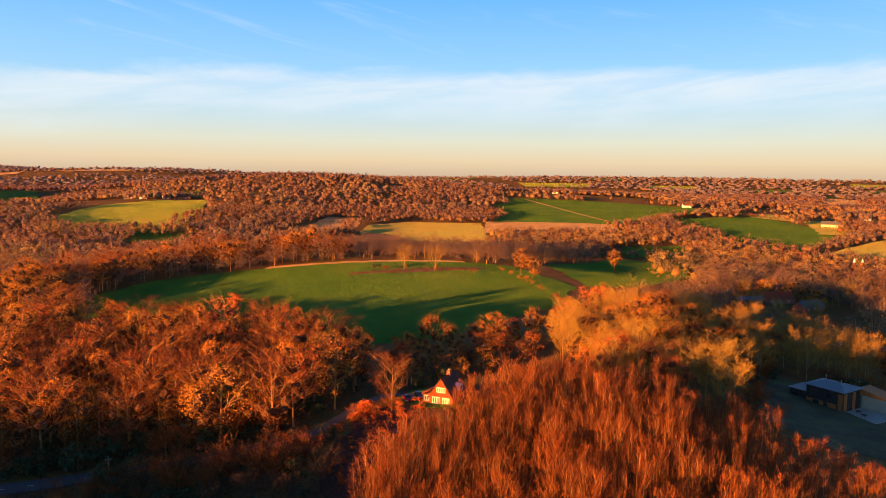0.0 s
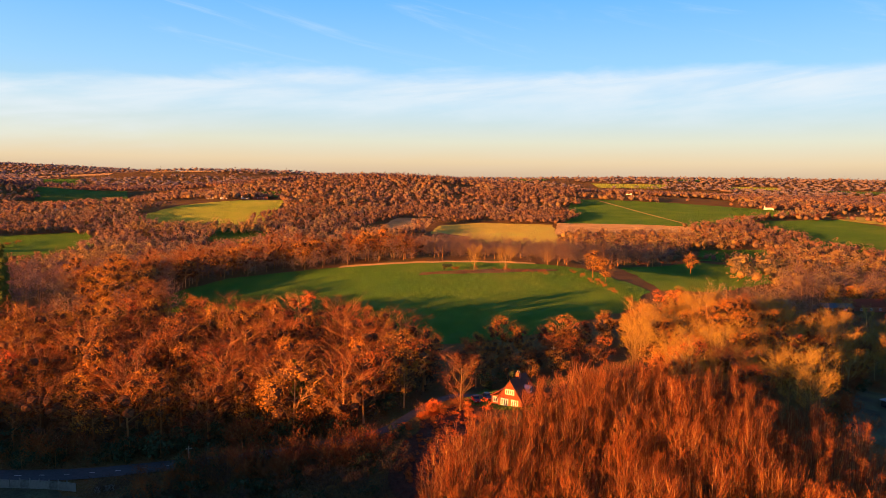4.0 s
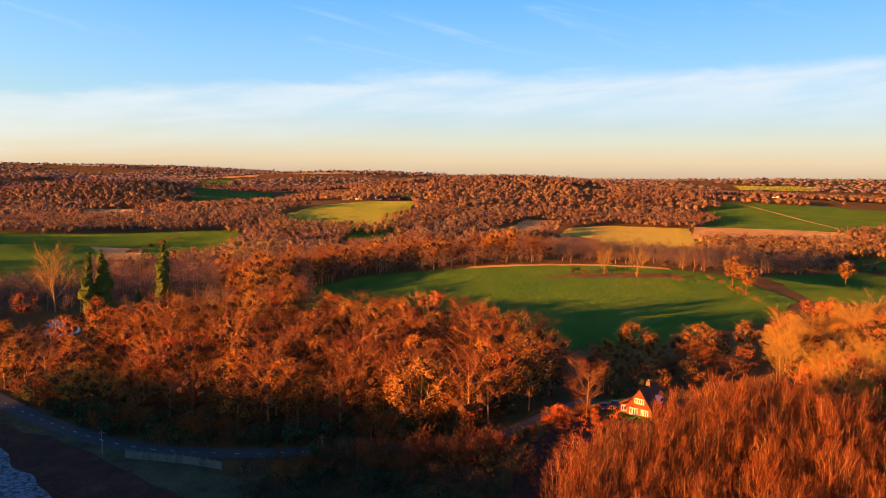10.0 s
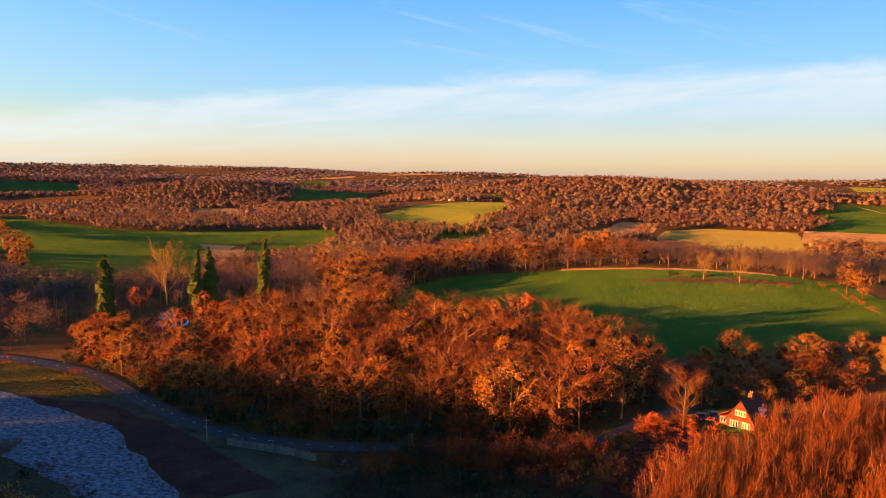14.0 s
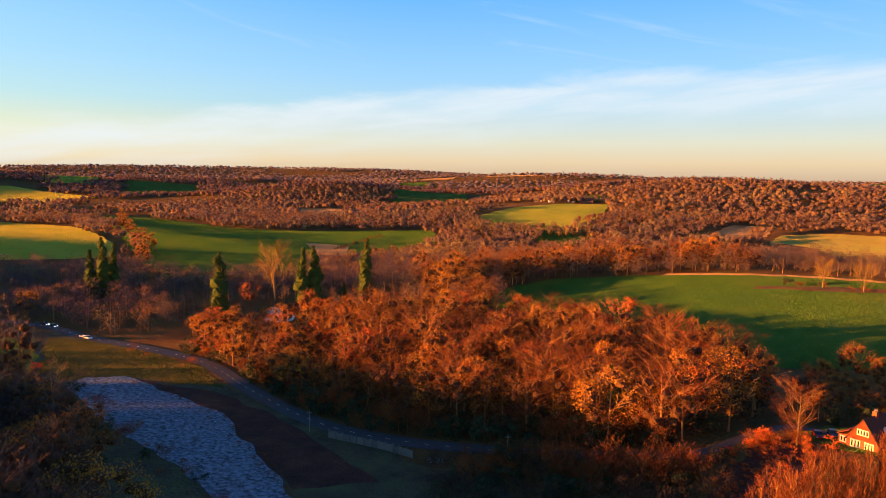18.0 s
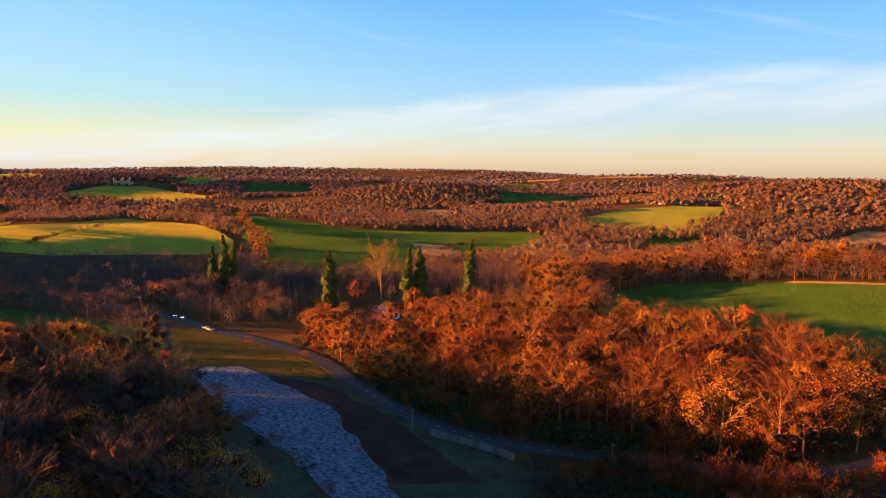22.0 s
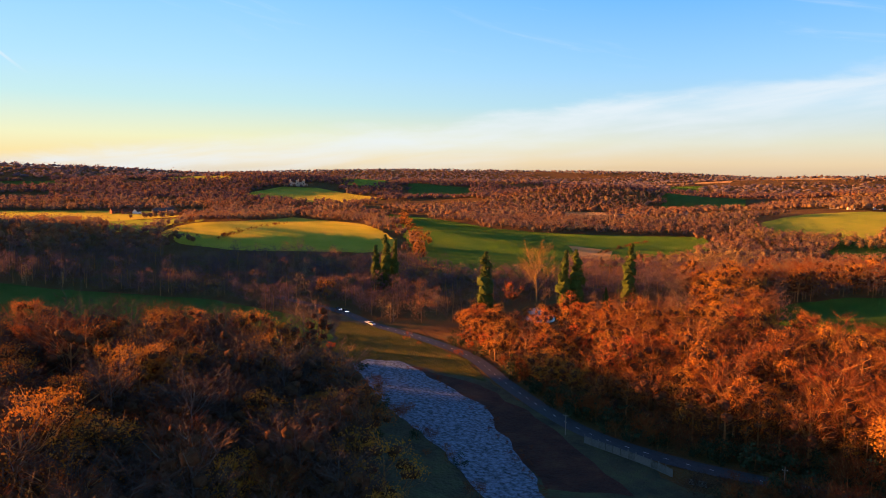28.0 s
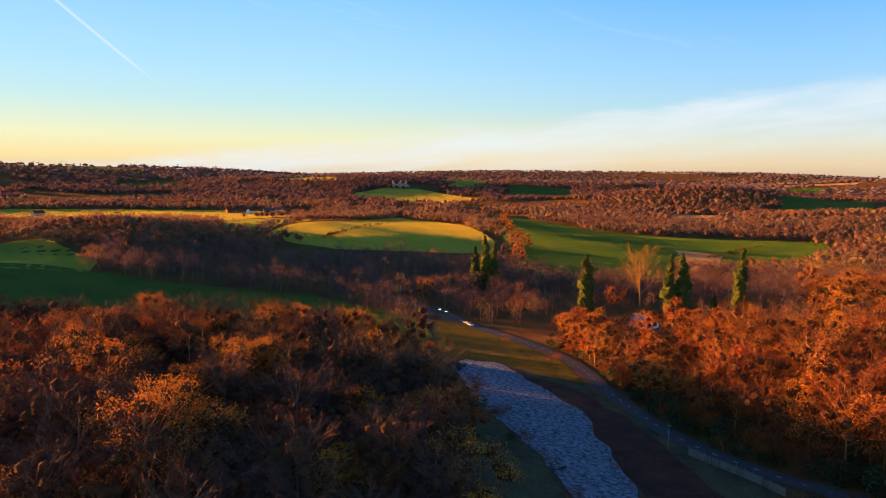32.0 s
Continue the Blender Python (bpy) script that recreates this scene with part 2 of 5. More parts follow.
# ---------- terrain ----------
# hills: azimuth (degrees left), range, half-width across, half-width along, height
HILLS = [
    (4, 440, 190, 150, 22), (-22, 170, 110, 80, 12), (-15, 268, 52, 55, 11), (1.92, 160, 55, 55, 6), (81.55, 270, 90, 110, 8),
    # (110.55, 564) to (94, 490): rises mostly out of view, added to shade the valley
    (87.55, 150, 80, 80, 9), (110.55, 564, 125, 95, 14), (112, 1000, 90, 130, 16), (101.55, 800, 100, 110, 18), (89, 630, 70, 70, 12),
    (107, 430, 110, 65, 13), (94, 490, 55, 55, 9), (72.55, 700, 260, 180, 16), (92.55, 600, 250, 150, 10), (11.54, 1500, 420, 380, 52),
    (-14, 1350, 330, 330, 18), (-32, 900, 300, 250, 6), (41.37, 1500, 230, 150, 36), (31.75, 1350, 160, 200, -8),
    (26.94, 1050, 200, 160, 14), (67.55, 2100, 420, 350, 38), (48.1, 2300, 500, 300, 30), (23.09, 2900, 700, 450, 52),
    (-8, 3200, 900, 500, 32), (-30, 3400, 900, 500, 26), (38.48, 3900, 900, 500, 50), (57.72, 4200, 1100, 450, 48),
    (83.55, 3000, 900, 700, 46), (102.55, 2600, 900, 600, 44),
]


def step(a, b, v):
    t = np.clip((v - a) / (b - a), 0, 1)
    return t * t * (3 - 2 * t)


def height(x, y):
    x, y = np.asarray(x, float), np.asarray(y, float)
    r = np.hypot(x, y)
    z = 14 * step(480, 1000, r) + 14 * step(900, 2200, r) + 36 * step(2000, 4800, r)
    for a, d, s, l, h in HILLS:
        a = radians(a)
        dx, dy = x + d * math.sin(a), y - d * math.cos(a)
        u, v = dx * math.cos(a) + dy * math.sin(a), -dx * math.sin(a) + dy * math.cos(a)
        z = z + h * np.exp(-(u / s) ** 2 - (v / l) ** 2)
    return z


def gz(x, y):
    return float(height(x, y))


def polar(az, r):
    return -r * math.sin(radians(az)), r * math.cos(radians(az))


def mesh_object(name, verts, faces, mat, smooth=False):
    me = bpy.data.meshes.new(name)
    me.from_pydata([tuple(v) for v in verts], [], faces)
    me.materials.append(mat)
    if smooth:
        me.shade_smooth()
    return new(name, me)


# one ground sheet out to the horizon, finer near the middle
rings = np.concatenate([[0.01], np.geomspace(12, 5200, 200)])
spokes = np.radians(np.arange(0, 360, 1.0))
gx, gy = -np.outer(rings, np.sin(spokes)), np.outer(rings, np.cos(spokes))
gv = np.stack([gx, gy, height(gx, gy)], -1).reshape(-1, 3)
ns = len(spokes)
gi = np.arange((len(rings) - 1) * ns).reshape(-1, ns)
gf = np.stack([gi, np.roll(gi, -1, 1), np.roll(gi, -1, 1) + ns, gi + ns], -1).reshape(-1, 4)
gf = np.concatenate([gf, [[0, 0, 0, 0]]])[:-1]
ground = mesh_object("ground", gv, gf[:, ::-1].tolist(), M_GROUND, True)
tagged(ground, "rolling ground of leaf litter and rough grass", "ground", kind="structure")


def inside(poly, x, y):
    x, y = np.asarray(x, float), np.asarray(y, float)
    c = np.zeros(x.shape, bool)
    for (x0, y0), (x1, y1) in zip(poly, poly[1:] + poly[:1]):
        if y0 != y1:
            c ^= ((y0 > y) != (y1 > y)) & (x < (x1 - x0) * (y - y0) / (y1 - y0) + x0)
    return c


CLEAR = []


def field(name, corners, mat, label, cell=8.0, lift=0.15, clear=True):
    """A draped sheet over a polygon of (azimuth, range) corners."""
    poly = [polar(*c) for c in corners]
    if clear:
        CLEAR.append(poly)
    xs, ys = [p[0] for p in poly], [p[1] for p in poly]
    bm = bmesh.new()
    bm.faces.new([bm.verts.new((x, y, 0)) for x, y in poly])
    for lo, hi, no in ((min(xs), max(xs), (1, 0, 0)), (min(ys), max(ys), (0, 1, 0))):
        for k in range(1, int((hi - lo) / cell) + 1):
            q = lo + k * cell
            bmesh.ops.bisect_plane(bm, geom=bm.verts[:] + bm.edges[:] + bm.faces[:], dist=1e-4, plane_co=(q, q, 0), plane_no=no)
    bmesh.ops.recalc_face_normals(bm, faces=bm.faces[:])
    if sum(f.normal.z for f in bm.faces) < 0:
        bmesh.ops.reverse_faces(bm, faces=bm.faces[:])
    wob = min(3.2, cell * 0.8)
    for v in bm.verts:
        v.co.x, v.co.y = v.co.x + wob * noise.noise(v.co / 9.0), v.co.y + wob * noise.noise(v.co / 9.0 + Vector((7, 3, 1)))
        v.co.z = gz(v.co.x, v.co.y) + lift
    me = bpy.data.meshes.new(name)
    bm.to_mesh(me)
    bm.free()
    me.materials.append(mat)
    me.shade_smooth()
    return tagged(new(name, me), label, "field", kind="structure")


FIELD_1 = [(29.3, 372), (26.7, 413), (23.2, 435), (14, 432), (6, 430), (-1.9, 440), (-5.9, 440), (-11, 394), (-9.8, 345), (-3.5, 285), (5.8, 272), (17.3, 312)]
field("crop_field", FIELD_1, M_GREEN, "green winter crop field striped by long tree shadows", 5)
field("dry_grass_strip", [(14.5, 428), (14, 436), (6, 436), (-1.9, 446), (-1.9, 438), (6, 429)], M_STRAW, "pale dry grass margin along the crop field", 3, 0.22)
field("grass_island", [(7.8, 390), (7.6, 396), (-3.6, 423), (-3.7, 417), (1.7, 396)], M_SCRUB, "strip of rough brown grass within the crop field", 2, 0.26)
FIELD_2 = [(-8.6, 470), (-13.9, 610), (-20.4, 610), (-20.4, 520), (-16, 420), (-11.9, 400)]
field("crop_field", FIELD_2, M_GREEN, "green field half in shade beyond a hedge", 6)
field("crop_field", [(-14.7, 630), (-14.7, 702), (-19.2, 727), (-20.7, 630)], M_GREEN, "green field in low sun beyond a dark hedge", 6)
FIELD_Y1 = [(7.4, 740), (6.1, 858), (2.8, 891), (-3.2, 886), (-4.1, 700), (-1.6, 615), (2.5, 640)]
field("stubble_field", FIELD_Y1, M_YELLOW, "golden stubble field in low sun", 9)
field("tan_field", [(12, 790), (9.6, 930), (6.4, 930), (7.1, 840), (11, 770)], M_STRAW, "pale tan field below a wooded hill", 9)
field("scrub_field", [(9.7, 705), (9.6, 747), (5.9, 789), (3.6, 763), (3.6, 700), (8.2, 640)], M_SCRUB, "rough red-brown scrubby plot", 9, 0.3)
field("olive_field", [(13.6, 690), (9.8, 760), (9.8, 650), (11.5, 620)], M_OLIVE, "small olive field between woods", 9)
FIELD_R1 = [(-4.7, 1215), (-7, 1232), (-12.3, 1222), (-16.7, 1196), (-22.5, 1177), (-17.3, 960), (-14.1, 880), (-4, 860), (-4.2, 900)]
field("hill_field", FIELD_R1, M_GREEN, "broad green field on the far slope", 12, 0.6)
field("tan_strip", [(-3.6, 900), (-10.1, 900), (-14, 890), (-14.5, 800), (-3.4, 790)], M_STRAW, "pale tan margin below a green field", 10, 0.75)
FIELD_R2 = [(-18.4, 960), (-19, 986), (-24.1, 1071), (-27.5, 951), (-30.1, 823), (-28, 720), (-22, 760)]
field("hill_field", FIELD_R2, M_GREEN, "narrow green field strip on the far slope", 12, 0.6)
field("far_field", [(-22.5, 1128), (-26.8, 1165), (-27, 1010), (-24.5, 1053)], M_YELLOW, "yellow strip of grass above a hedge", 12, 0.7)
field("far_field", [(-27.5, 1028), (-30.4, 1104), (-31.1, 860), (-28.7, 850)], M_YELLOW, "yellow pasture on the slope", 12, 0.7)
field("far_field", [(-28.6, 700), (-32.8, 837), (-37, 830), (-36, 680), (-31, 670)], M_YELLOW, "yellow pasture on the slope", 12, 0.7)
field("tan_field", [(-28.2, 2293), (-31.9, 2010), (-31, 1550), (-29.3, 1600)], M_STRAW, "pale tan field far off", 20, 1.0)
FIELD_L1 = [(29.8, 920), (26.3, 1009), (22.2, 1074), (18.5, 1093), (20, 900), (21.5, 830), (28.6, 830)]
field("hill_field", FIELD_L1, M_OLIVE, "olive pasture on a rise below a farm", 12, 0.6)
field("small_field", [(24.9, 800), (24.7, 833), (22.2, 834), (20.1, 791), (20.6, 680), (23.8, 680)], M_GREEN, "small bright green field between woods", 10, 0.5)
field("far_field", [(21.8, 1293), (19, 1249), (19.2, 1143), (21.9, 1170)], M_GREEN, "bright green paddock by a farm", 12, 0.6)
FIELD_G3 = [(58.8, 1118), (55.3, 1017), (49.8, 835), (45.2, 805), (33.1, 819), (32.4, 730), (38.6, 590), (43.3, 560), (46, 500), (53.5, 505), (56.2, 570)]
field("valley_field", FIELD_G3, M_GREEN, "large green field along the valley", 9, 0.5)
field("scrub_triangle", [(43.5, 700), (40, 680), (40.2, 610), (42, 570)], M_STRAW, "tan scrubby corner of a green field", 8, 0.62)
FIELD_Y2 = [(76.3, 640), (72.5, 824), (66.1, 1009), (60.5, 830), (57.6, 652), (58.1, 590), (70.7, 572), (74.5, 590)]
field("pasture_field", FIELD_Y2, M_GOLD, "golden pasture with its lower part in shade", 9, 0.5)
field("pasture_field", [(95, 1275), (81.7, 1208), (77, 1180), (74, 1050), (81.7, 900), (95, 930)], M_GOLD, "pale pasture round a farm", 14, 0.5)
field("pasture_field", [(82.5, 925), (72.8, 1010), (73.2, 860), (76.9, 650), (79.2, 650)], M_OLIVE, "rough olive pasture beside a farm", 10, 0.5)
field("shaded_field", [(98, 600), (92.2, 597), (88.8, 513), (89.4, 470), (98, 470)], M_OLIVE, "olive field in evening shade", 8)
field("meadow", [(100, 480), (95, 485), (87.9, 476), (79.7, 444), (72.6, 414), (66, 365), (63.2, 342), (63.4, 275), (68.4, 272), (80, 290), (92, 350), (100, 390)], M_GRASS, "dark green grazed meadow in shade", 6)
FIELD_CL = [(70.3, 1650), (66.9, 1806), (64.2, 1803), (58.3, 1579), (62.4, 1420), (67.5, 1480)]
# Golden pasture colour here stands in for low sun on the lawn
field("castle_lawn", FIELD_CL, M_GOLD, "lawn sloping below a castle, sunlight in its golden colour", 16, 0.8)
field("far_field", [(36.65, 1900), (30.3, 1900), (30.3, 1300), (36.27, 1250)], M_GRASS, "shaded far field", 14, 0.6)
field("far_field", [(44.73, 1010), (40.4, 1010), (40.21, 1200), (43.77, 1220)], M_STRAW, "small tan field below a wooded hill", 14, 0.6)
field("far_field", [(36.56, 2200), (33.19, 2200), (33.19, 2600), (36.56, 2600)], M_GREEN, "green far field", 20, 1.0)
field("far_field", [(62.05, 1900), (58.68, 1900), (58.68, 2300), (62.05, 2300)], M_OLIVE, "pale far field beside a castle", 20, 1.0)
field("far_field", [(56.76, 1700), (50.99, 1650), (50.99, 2000), (56.76, 2100)], M_GRASS, "shaded far field", 20, 1.0)
field("far_field", [(-6, 1750), (-14, 1750), (-14, 2000), (-6, 2000)], M_OLIVE, "pale far field", 20, 1.0)
patch_rng = random.Random(12)
PATCHES = []
for _ in range(300):
    paz, pr = patch_rng.uniform(-40, 100), patch_rng.uniform(1750, 3400)
    px, py = polar(paz, pr)
    if len(PATCHES) < 34 and not 4 < paz < 20 and all((px - qx) ** 2 + (py - qy) ** 2 > 300 ** 2 for qx, qy in PATCHES) and all((px - sum(q[0] for q in p) / len(p)) ** 2 + (py - sum(q[1] for q in p) / len(p)) ** 2 > 330 ** 2 for p in CLEAR[:]):
        PATCHES.append((px, py))
        wide, deep = math.degrees(patch_rng.uniform(70, 150) / pr), patch_rng.uniform(50, 110)
        field("far_field", [(paz + wide, pr + deep * patch_rng.uniform(0.6, 1.1)), (paz - wide, pr + deep), (paz - wide * patch_rng.uniform(0.7, 1.1), pr - deep), (paz + wide * 0.8, pr - deep * patch_rng.uniform(0.6, 1.0))],
              patch_rng.choice([M_OLIVE, M_GRASS, M_GREEN, M_STRAW, M_OLIVE, M_GRASS]), "small far field between woods", 16, 0.8)
field("frosted_strip", [(61.5, 262), (60, 270), (57.3, 269), (50, 216), (47.3, 177), (44.4, 150), (48, 140), (54.8, 183), (58, 205)], M_FROST, "frost-whitened marshy grass in shade", 3, 0.14)

field("marsh", [(65.05, 395), (57.72, 328), (50.02, 250), (43.77, 205), (36.56, 182), (32.71, 150), (38.48, 110), (53.87, 110), (59.64, 150), (62.55, 230), (65.05, 300)], M_MARSH, "rough dark marshy ground between wood and road", 4, 0.05, False)
field("bracken", [(56.28, 262), (50.5, 240), (44.25, 200), (40.4, 175), (37.52, 160), (44.73, 158), (47.62, 178), (51.95, 222), (56.76, 258)], M_BRACKEN, "dark red-brown bracken beside a frosted strip", 3, 0.10)
field("rough_meadow", [(40.4, 174), (34.63, 170), (27.9, 163), (23.09, 130), (34.63, 115), (44.25, 140), (44.73, 156), (37.52, 160)], M_MARSH, "rough dark grass below a wall", 3, 0.09)
field("verge", [(62.5, 350), (59.6, 335), (55.8, 308), (51.5, 275), (50, 245), (57, 266), (61, 268), (63.2, 285)], M_VERGE, "tufted olive grass between road and marsh", 4, 0.08)
field("bracken_slope", [(10.1, 150), (7.31, 172), (4.33, 184), (2.4, 172), (3.37, 150), (7.21, 128), (9.14, 125)], M_BRACKEN, "red-brown bracken slope below a cottage", 3, 0.1)
field("cottage_yard", [(4.43, 190), (1.54, 176), (-1.8, 176), (-2.6, 196), (1.92, 200)], M_GRASS, "small shaded cottage garden", 3, 0.12)
field("villa_garden", [(-25, 200), (-26, 252), (-36, 274), (-37, 190), (-31, 182)], M_MARSH, "dark winter lawn round a modern house", 3, 0.1)

# road
ROAD_PTS = [(67.55, 420), (64.6, 394), (62.2, 373), (59.6, 341), (55.8, 313), (51.5, 281), (48.1, 241), (44.1, 211), (40.5, 196), (34.5, 184), (27.9, 177), (20.2, 170), (13.47, 167)]


def smooth_line(pts, n):
    p = [Vector((*polar(*c), 0)) for c in pts]
    p = [2 * p[0] - p[1]] + p + [2 * p[-1] - p[-2]]
    out = []
    for i in range(1, len(p) - 2):
        for k in range(n):
            t = k / n
            a, b, c, d = p[i - 1], p[i], p[i + 1], p[i + 2]
            out.append(0.5 * (2 * b + (c - a) * t + (2 * a - 5 * b + 4 * c - d) * t * t + (3 * b - a - 3 * c + d) * t ** 3))
    return out + [p[-2]]


ROAD = smooth_line(ROAD_PTS, 8)


def strip(name, line, w0, w1, lift, mat, label, category):
    verts, faces = [], []
    for i, p in enumerate(line):
        d = (line[min(i + 1, len(line) - 1)] - line[max(i - 1, 0)]).normalized()
        s = Vector((-d.y, d.x, 0))
        for k in range(5):
            q = p + s * (w0 + (w1 - w0) * k / 4)
            verts.append((q.x, q.y, gz(p.x, p.y) + lift))
        if i:
            faces += [((i - 1) * 5 + k, (i - 1) * 5 + k + 1, i * 5 + k + 1, i * 5 + k) for k in range(4)]
    return tagged(mesh_object(name, verts, faces, mat), label, category, kind="structure")


LANE = smooth_line([(13.47, 167), (10.1, 171), (7.21, 184), (4.81, 194), (2.89, 192), (1.44, 189)], 6)
strip("lane", LANE, -1.6, 1.6, 0.2, M_ROAD, "narrow shaded lane to a cottage", "lane")
strip("field_path", smooth_line([(-6.8, 1210), (-9.5, 1085), (-13.7, 915)], 6), -2.2, 2.2, 1.0, M_STRAW, "pale worn path across a green field", "path")
strip("road", ROAD, -3.2, 3.2, 0.22, M_ROAD, "curving two-lane asphalt country road in shade", "road")
POND = [polar(*c) for c in [(46.8, 356), (45.6, 352), (44.6, 354), (44.5, 368), (45.3, 392), (46.6, 386)]]


# ---------- trees ----------
rng = np.random.default_rng(7)


def tube(verts, faces, pts, radii, sides=5):
    base = len(verts)
    for p, r in zip(pts, radii):
        for k in range(sides):
            a = 2 * math.pi * k / sides
            verts.append((p[0] + r * math.cos(a), p[1] + r * math.sin(a), p[2]))
    for i in range(len(pts) - 1):
        for k in range(sides):
            faces.append((base + i * sides + k, base + i * sides + (k + 1) % sides, base + (i + 1) * sides + (k + 1) % sides, base + (i + 1) * sides + k))


def branches(h, crown_w, crown_base, n, upright, g, r0, light=False):
    """Trunk and limbs: returns verts, faces and limb points."""
    k1, k2 = (4, 3) if light else (6, 4)
    verts, faces, tips = [], [], []
    lean = g.normal(0, 0.03, 2)
    trunk = [np.array([lean[0] * z, lean[1] * z, z]) for z in np.linspace(-0.5, h * 0.8, 6)]
    tube(verts, faces, trunk, np.linspace(r0, r0 * 0.25, 6), k1)
    for i in range(n):
        z0 = g.uniform(crown_base * 0.75, h * 0.7)
        a = i * 2.4 + g.uniform(-0.4, 0.4)
        room = crown_w / 2 * math.sqrt(max(0.15, 1 - ((z0 - crown_base) / (h - crown_base)) ** 2))
        out = room * g.uniform(0.6, 1.0)
        rise = out * upright * g.uniform(0.7, 1.3)
        z1 = min(h * 0.97, z0 + rise)
        p0 = np.array([lean[0] * z0, lean[1] * z0, z0])
        p3 = np.array([math.cos(a) * out, math.sin(a) * out, z1])
        p1 = p0 + (p3 - p0) * np.array([0.45, 0.45, 0.3])
        p2 = p0 + (p3 - p0) * np.array([0.8, 0.8, 0.7]) + g.normal(0, 0.2, 3)
        rr = r0 * g.uniform(0.25, 0.4)
        if light:
            if i % 3 == 0:
                tube(verts, faces, [p0, p2, p3], [rr, rr * 0.6, rr * 0.2], 3)
        else:
            tube(verts, faces, [p0, p1, p2, p3], [rr, rr * 0.7, rr * 0.45, rr * 0.15], k2)
        tips += [p1, p2, p3, (p2 + p3) / 2]
    tips += trunk[3:]
    return verts, faces, np.array(tips)


def twigs(tips, n, length, width, upright, g, spread=0.9):
    """Thin tapering twigs: one triangle each."""
    p = tips[g.integers(0, len(tips), n)] + g.normal(0, spread, (n, 3)) * np.array([1, 1, 0.8])
    d = g.normal(0, 1, (n, 3)) + (p - tips.mean(0)) * np.array([0.35, 0.35, 0.1])
    d /= np.linalg.norm(d, axis=1)[:, None] + 1e-6
    d[:, 2] = np.abs(d[:, 2]) * 0.6 + upright
    d /= np.linalg.norm(d, axis=1)[:, None]
    side = np.cross(d, g.normal(0, 1, (n, 3)))
    side /= np.linalg.norm(side, axis=1)[:, None] + 1e-6
    ln = g.uniform(0.5, 1.2, n)[:, None] * length
    v = np.stack([p - side * width / 2, p + side * width / 2, p + d * ln], 1).reshape(-1, 3)
    return v, np.arange(3 * n).reshape(-1, 3)


def leaves(centres, radii, n, size, g, flat=0.75, loose=0.45, deep=0.5):
    """Small leaf sprays facing outward on lumpy clumps."""
    k = g.integers(0, len(centres), n)
    d = g.normal(0, 1, (n, 3))
    d[:, 2] = d[:, 2] * 0.8 + 0.25
    d /= np.linalg.norm(d, axis=1)[:, None]
    p = centres[k] + d * radii[k][:, None] * g.uniform(deep, 1.12, n)[:, None] * np.array([1, 1, flat])
    nrm = d + g.normal(0, loose, (n, 3))
    a = np.cross(nrm, g.normal(0, 1, (n, 3)))
    a /= np.linalg.norm(a, axis=1)[:, None] + 1e-6
    b = np.cross(nrm, a)
    b /= np.linalg.norm(b, axis=1)[:, None] + 1e-6
    s = (g.uniform(0.6, 1.3, n) * size)[:, None]
    v = np.stack([p - a * s, p - b * s * 0.7, p + a * s, p + b * s * 0.7], 1).reshape(-1, 3)
    return v, np.arange(4 * n).reshape(-1, 4)


def clumps(h, w, base, n, g):
    c = g.normal(0, 1, (n, 3))
    c /= np.linalg.norm(c, axis=1)[:, None]
    c *= g.uniform(0.45, 0.8, n)[:, None] ** 0.5
    c = c * np.array([w / 2, w / 2, (h - base) / 2]) + np.array([0, 0, (h + base) / 2])
    return c, g.uniform(0.16, 0.26, n) * w


def cores(centres, radii, seed, fill=0.8, flat=0.8):
    """The dense inner mass of a crown: one uneven lump for each clump of branches."""
    v0, f0 = ball(1)
    parts = []
    for i, (c, r) in enumerate(zip(centres, radii)):
        k = np.array([1 + 0.5 * noise.noise(Vector(q) * 1.6 + Vector((seed * 2.3 + i * 5.1, i, 0))) for q in v0])
        parts.append((v0 * k[:, None] * r * fill * np.array([1, 1, flat]) + c, f0))
    return both(*parts)


def raw_mesh(name, v, f, mat, inner=0):
    """A mesh; its last faces, as many as inner says, take the dark crown-shade colour."""
    me = bpy.data.meshes.new(name)
    me.from_pydata(np.asarray(v).tolist(), [], np.asarray(f).tolist())
    me.materials.append(mat)
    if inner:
        me.materials.append(M_CORESHADE)
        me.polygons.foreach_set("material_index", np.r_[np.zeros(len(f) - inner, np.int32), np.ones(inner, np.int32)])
    return me


def rods(verts, faces, p, d, length, w0, w1, g):
    """Thin branch blades: one long narrow quad each, added to a trunk mesh."""
    side = np.cross(d, g.normal(0, 1, d.shape))
    side /= np.linalg.norm(side, axis=1)[:, None] + 1e-6
    q = p + d * length[:, None]
    for a, b, c in zip(p, q, side):
        i = len(verts)
        verts += [tuple(a - c * w0 / 2), tuple(a + c * w0 / 2), tuple(b + c * w1 / 2), tuple(b - c * w1 / 2)]
        faces.append((i, i + 1, i + 2, i + 3))


def side_branches(verts, faces, tips, n, length, upright, g, width=0.13):
    """Secondary branches off the limbs; returns points along them for twigs."""
    p = tips[g.integers(0, len(tips), n)] + g.normal(0, 0.25, (n, 3))
    d = g.normal(0, 1, (n, 3)) + (p - tips.mean(0)) * np.array([0.3, 0.3, 0.15])
    d /= np.linalg.norm(d, axis=1)[:, None] + 1e-6
    d[:, 2] = np.abs(d[:, 2]) * 0.5 + upright
    d /= np.linalg.norm(d, axis=1)[:, None]
    ln = g.uniform(0.6, 1.3, n) * length
    rods(verts, faces, p, d, ln, width, 0.04, g)
    return np.concatenate([p + d * (ln * k)[:, None] for k in (0.35, 0.65, 0.95)])


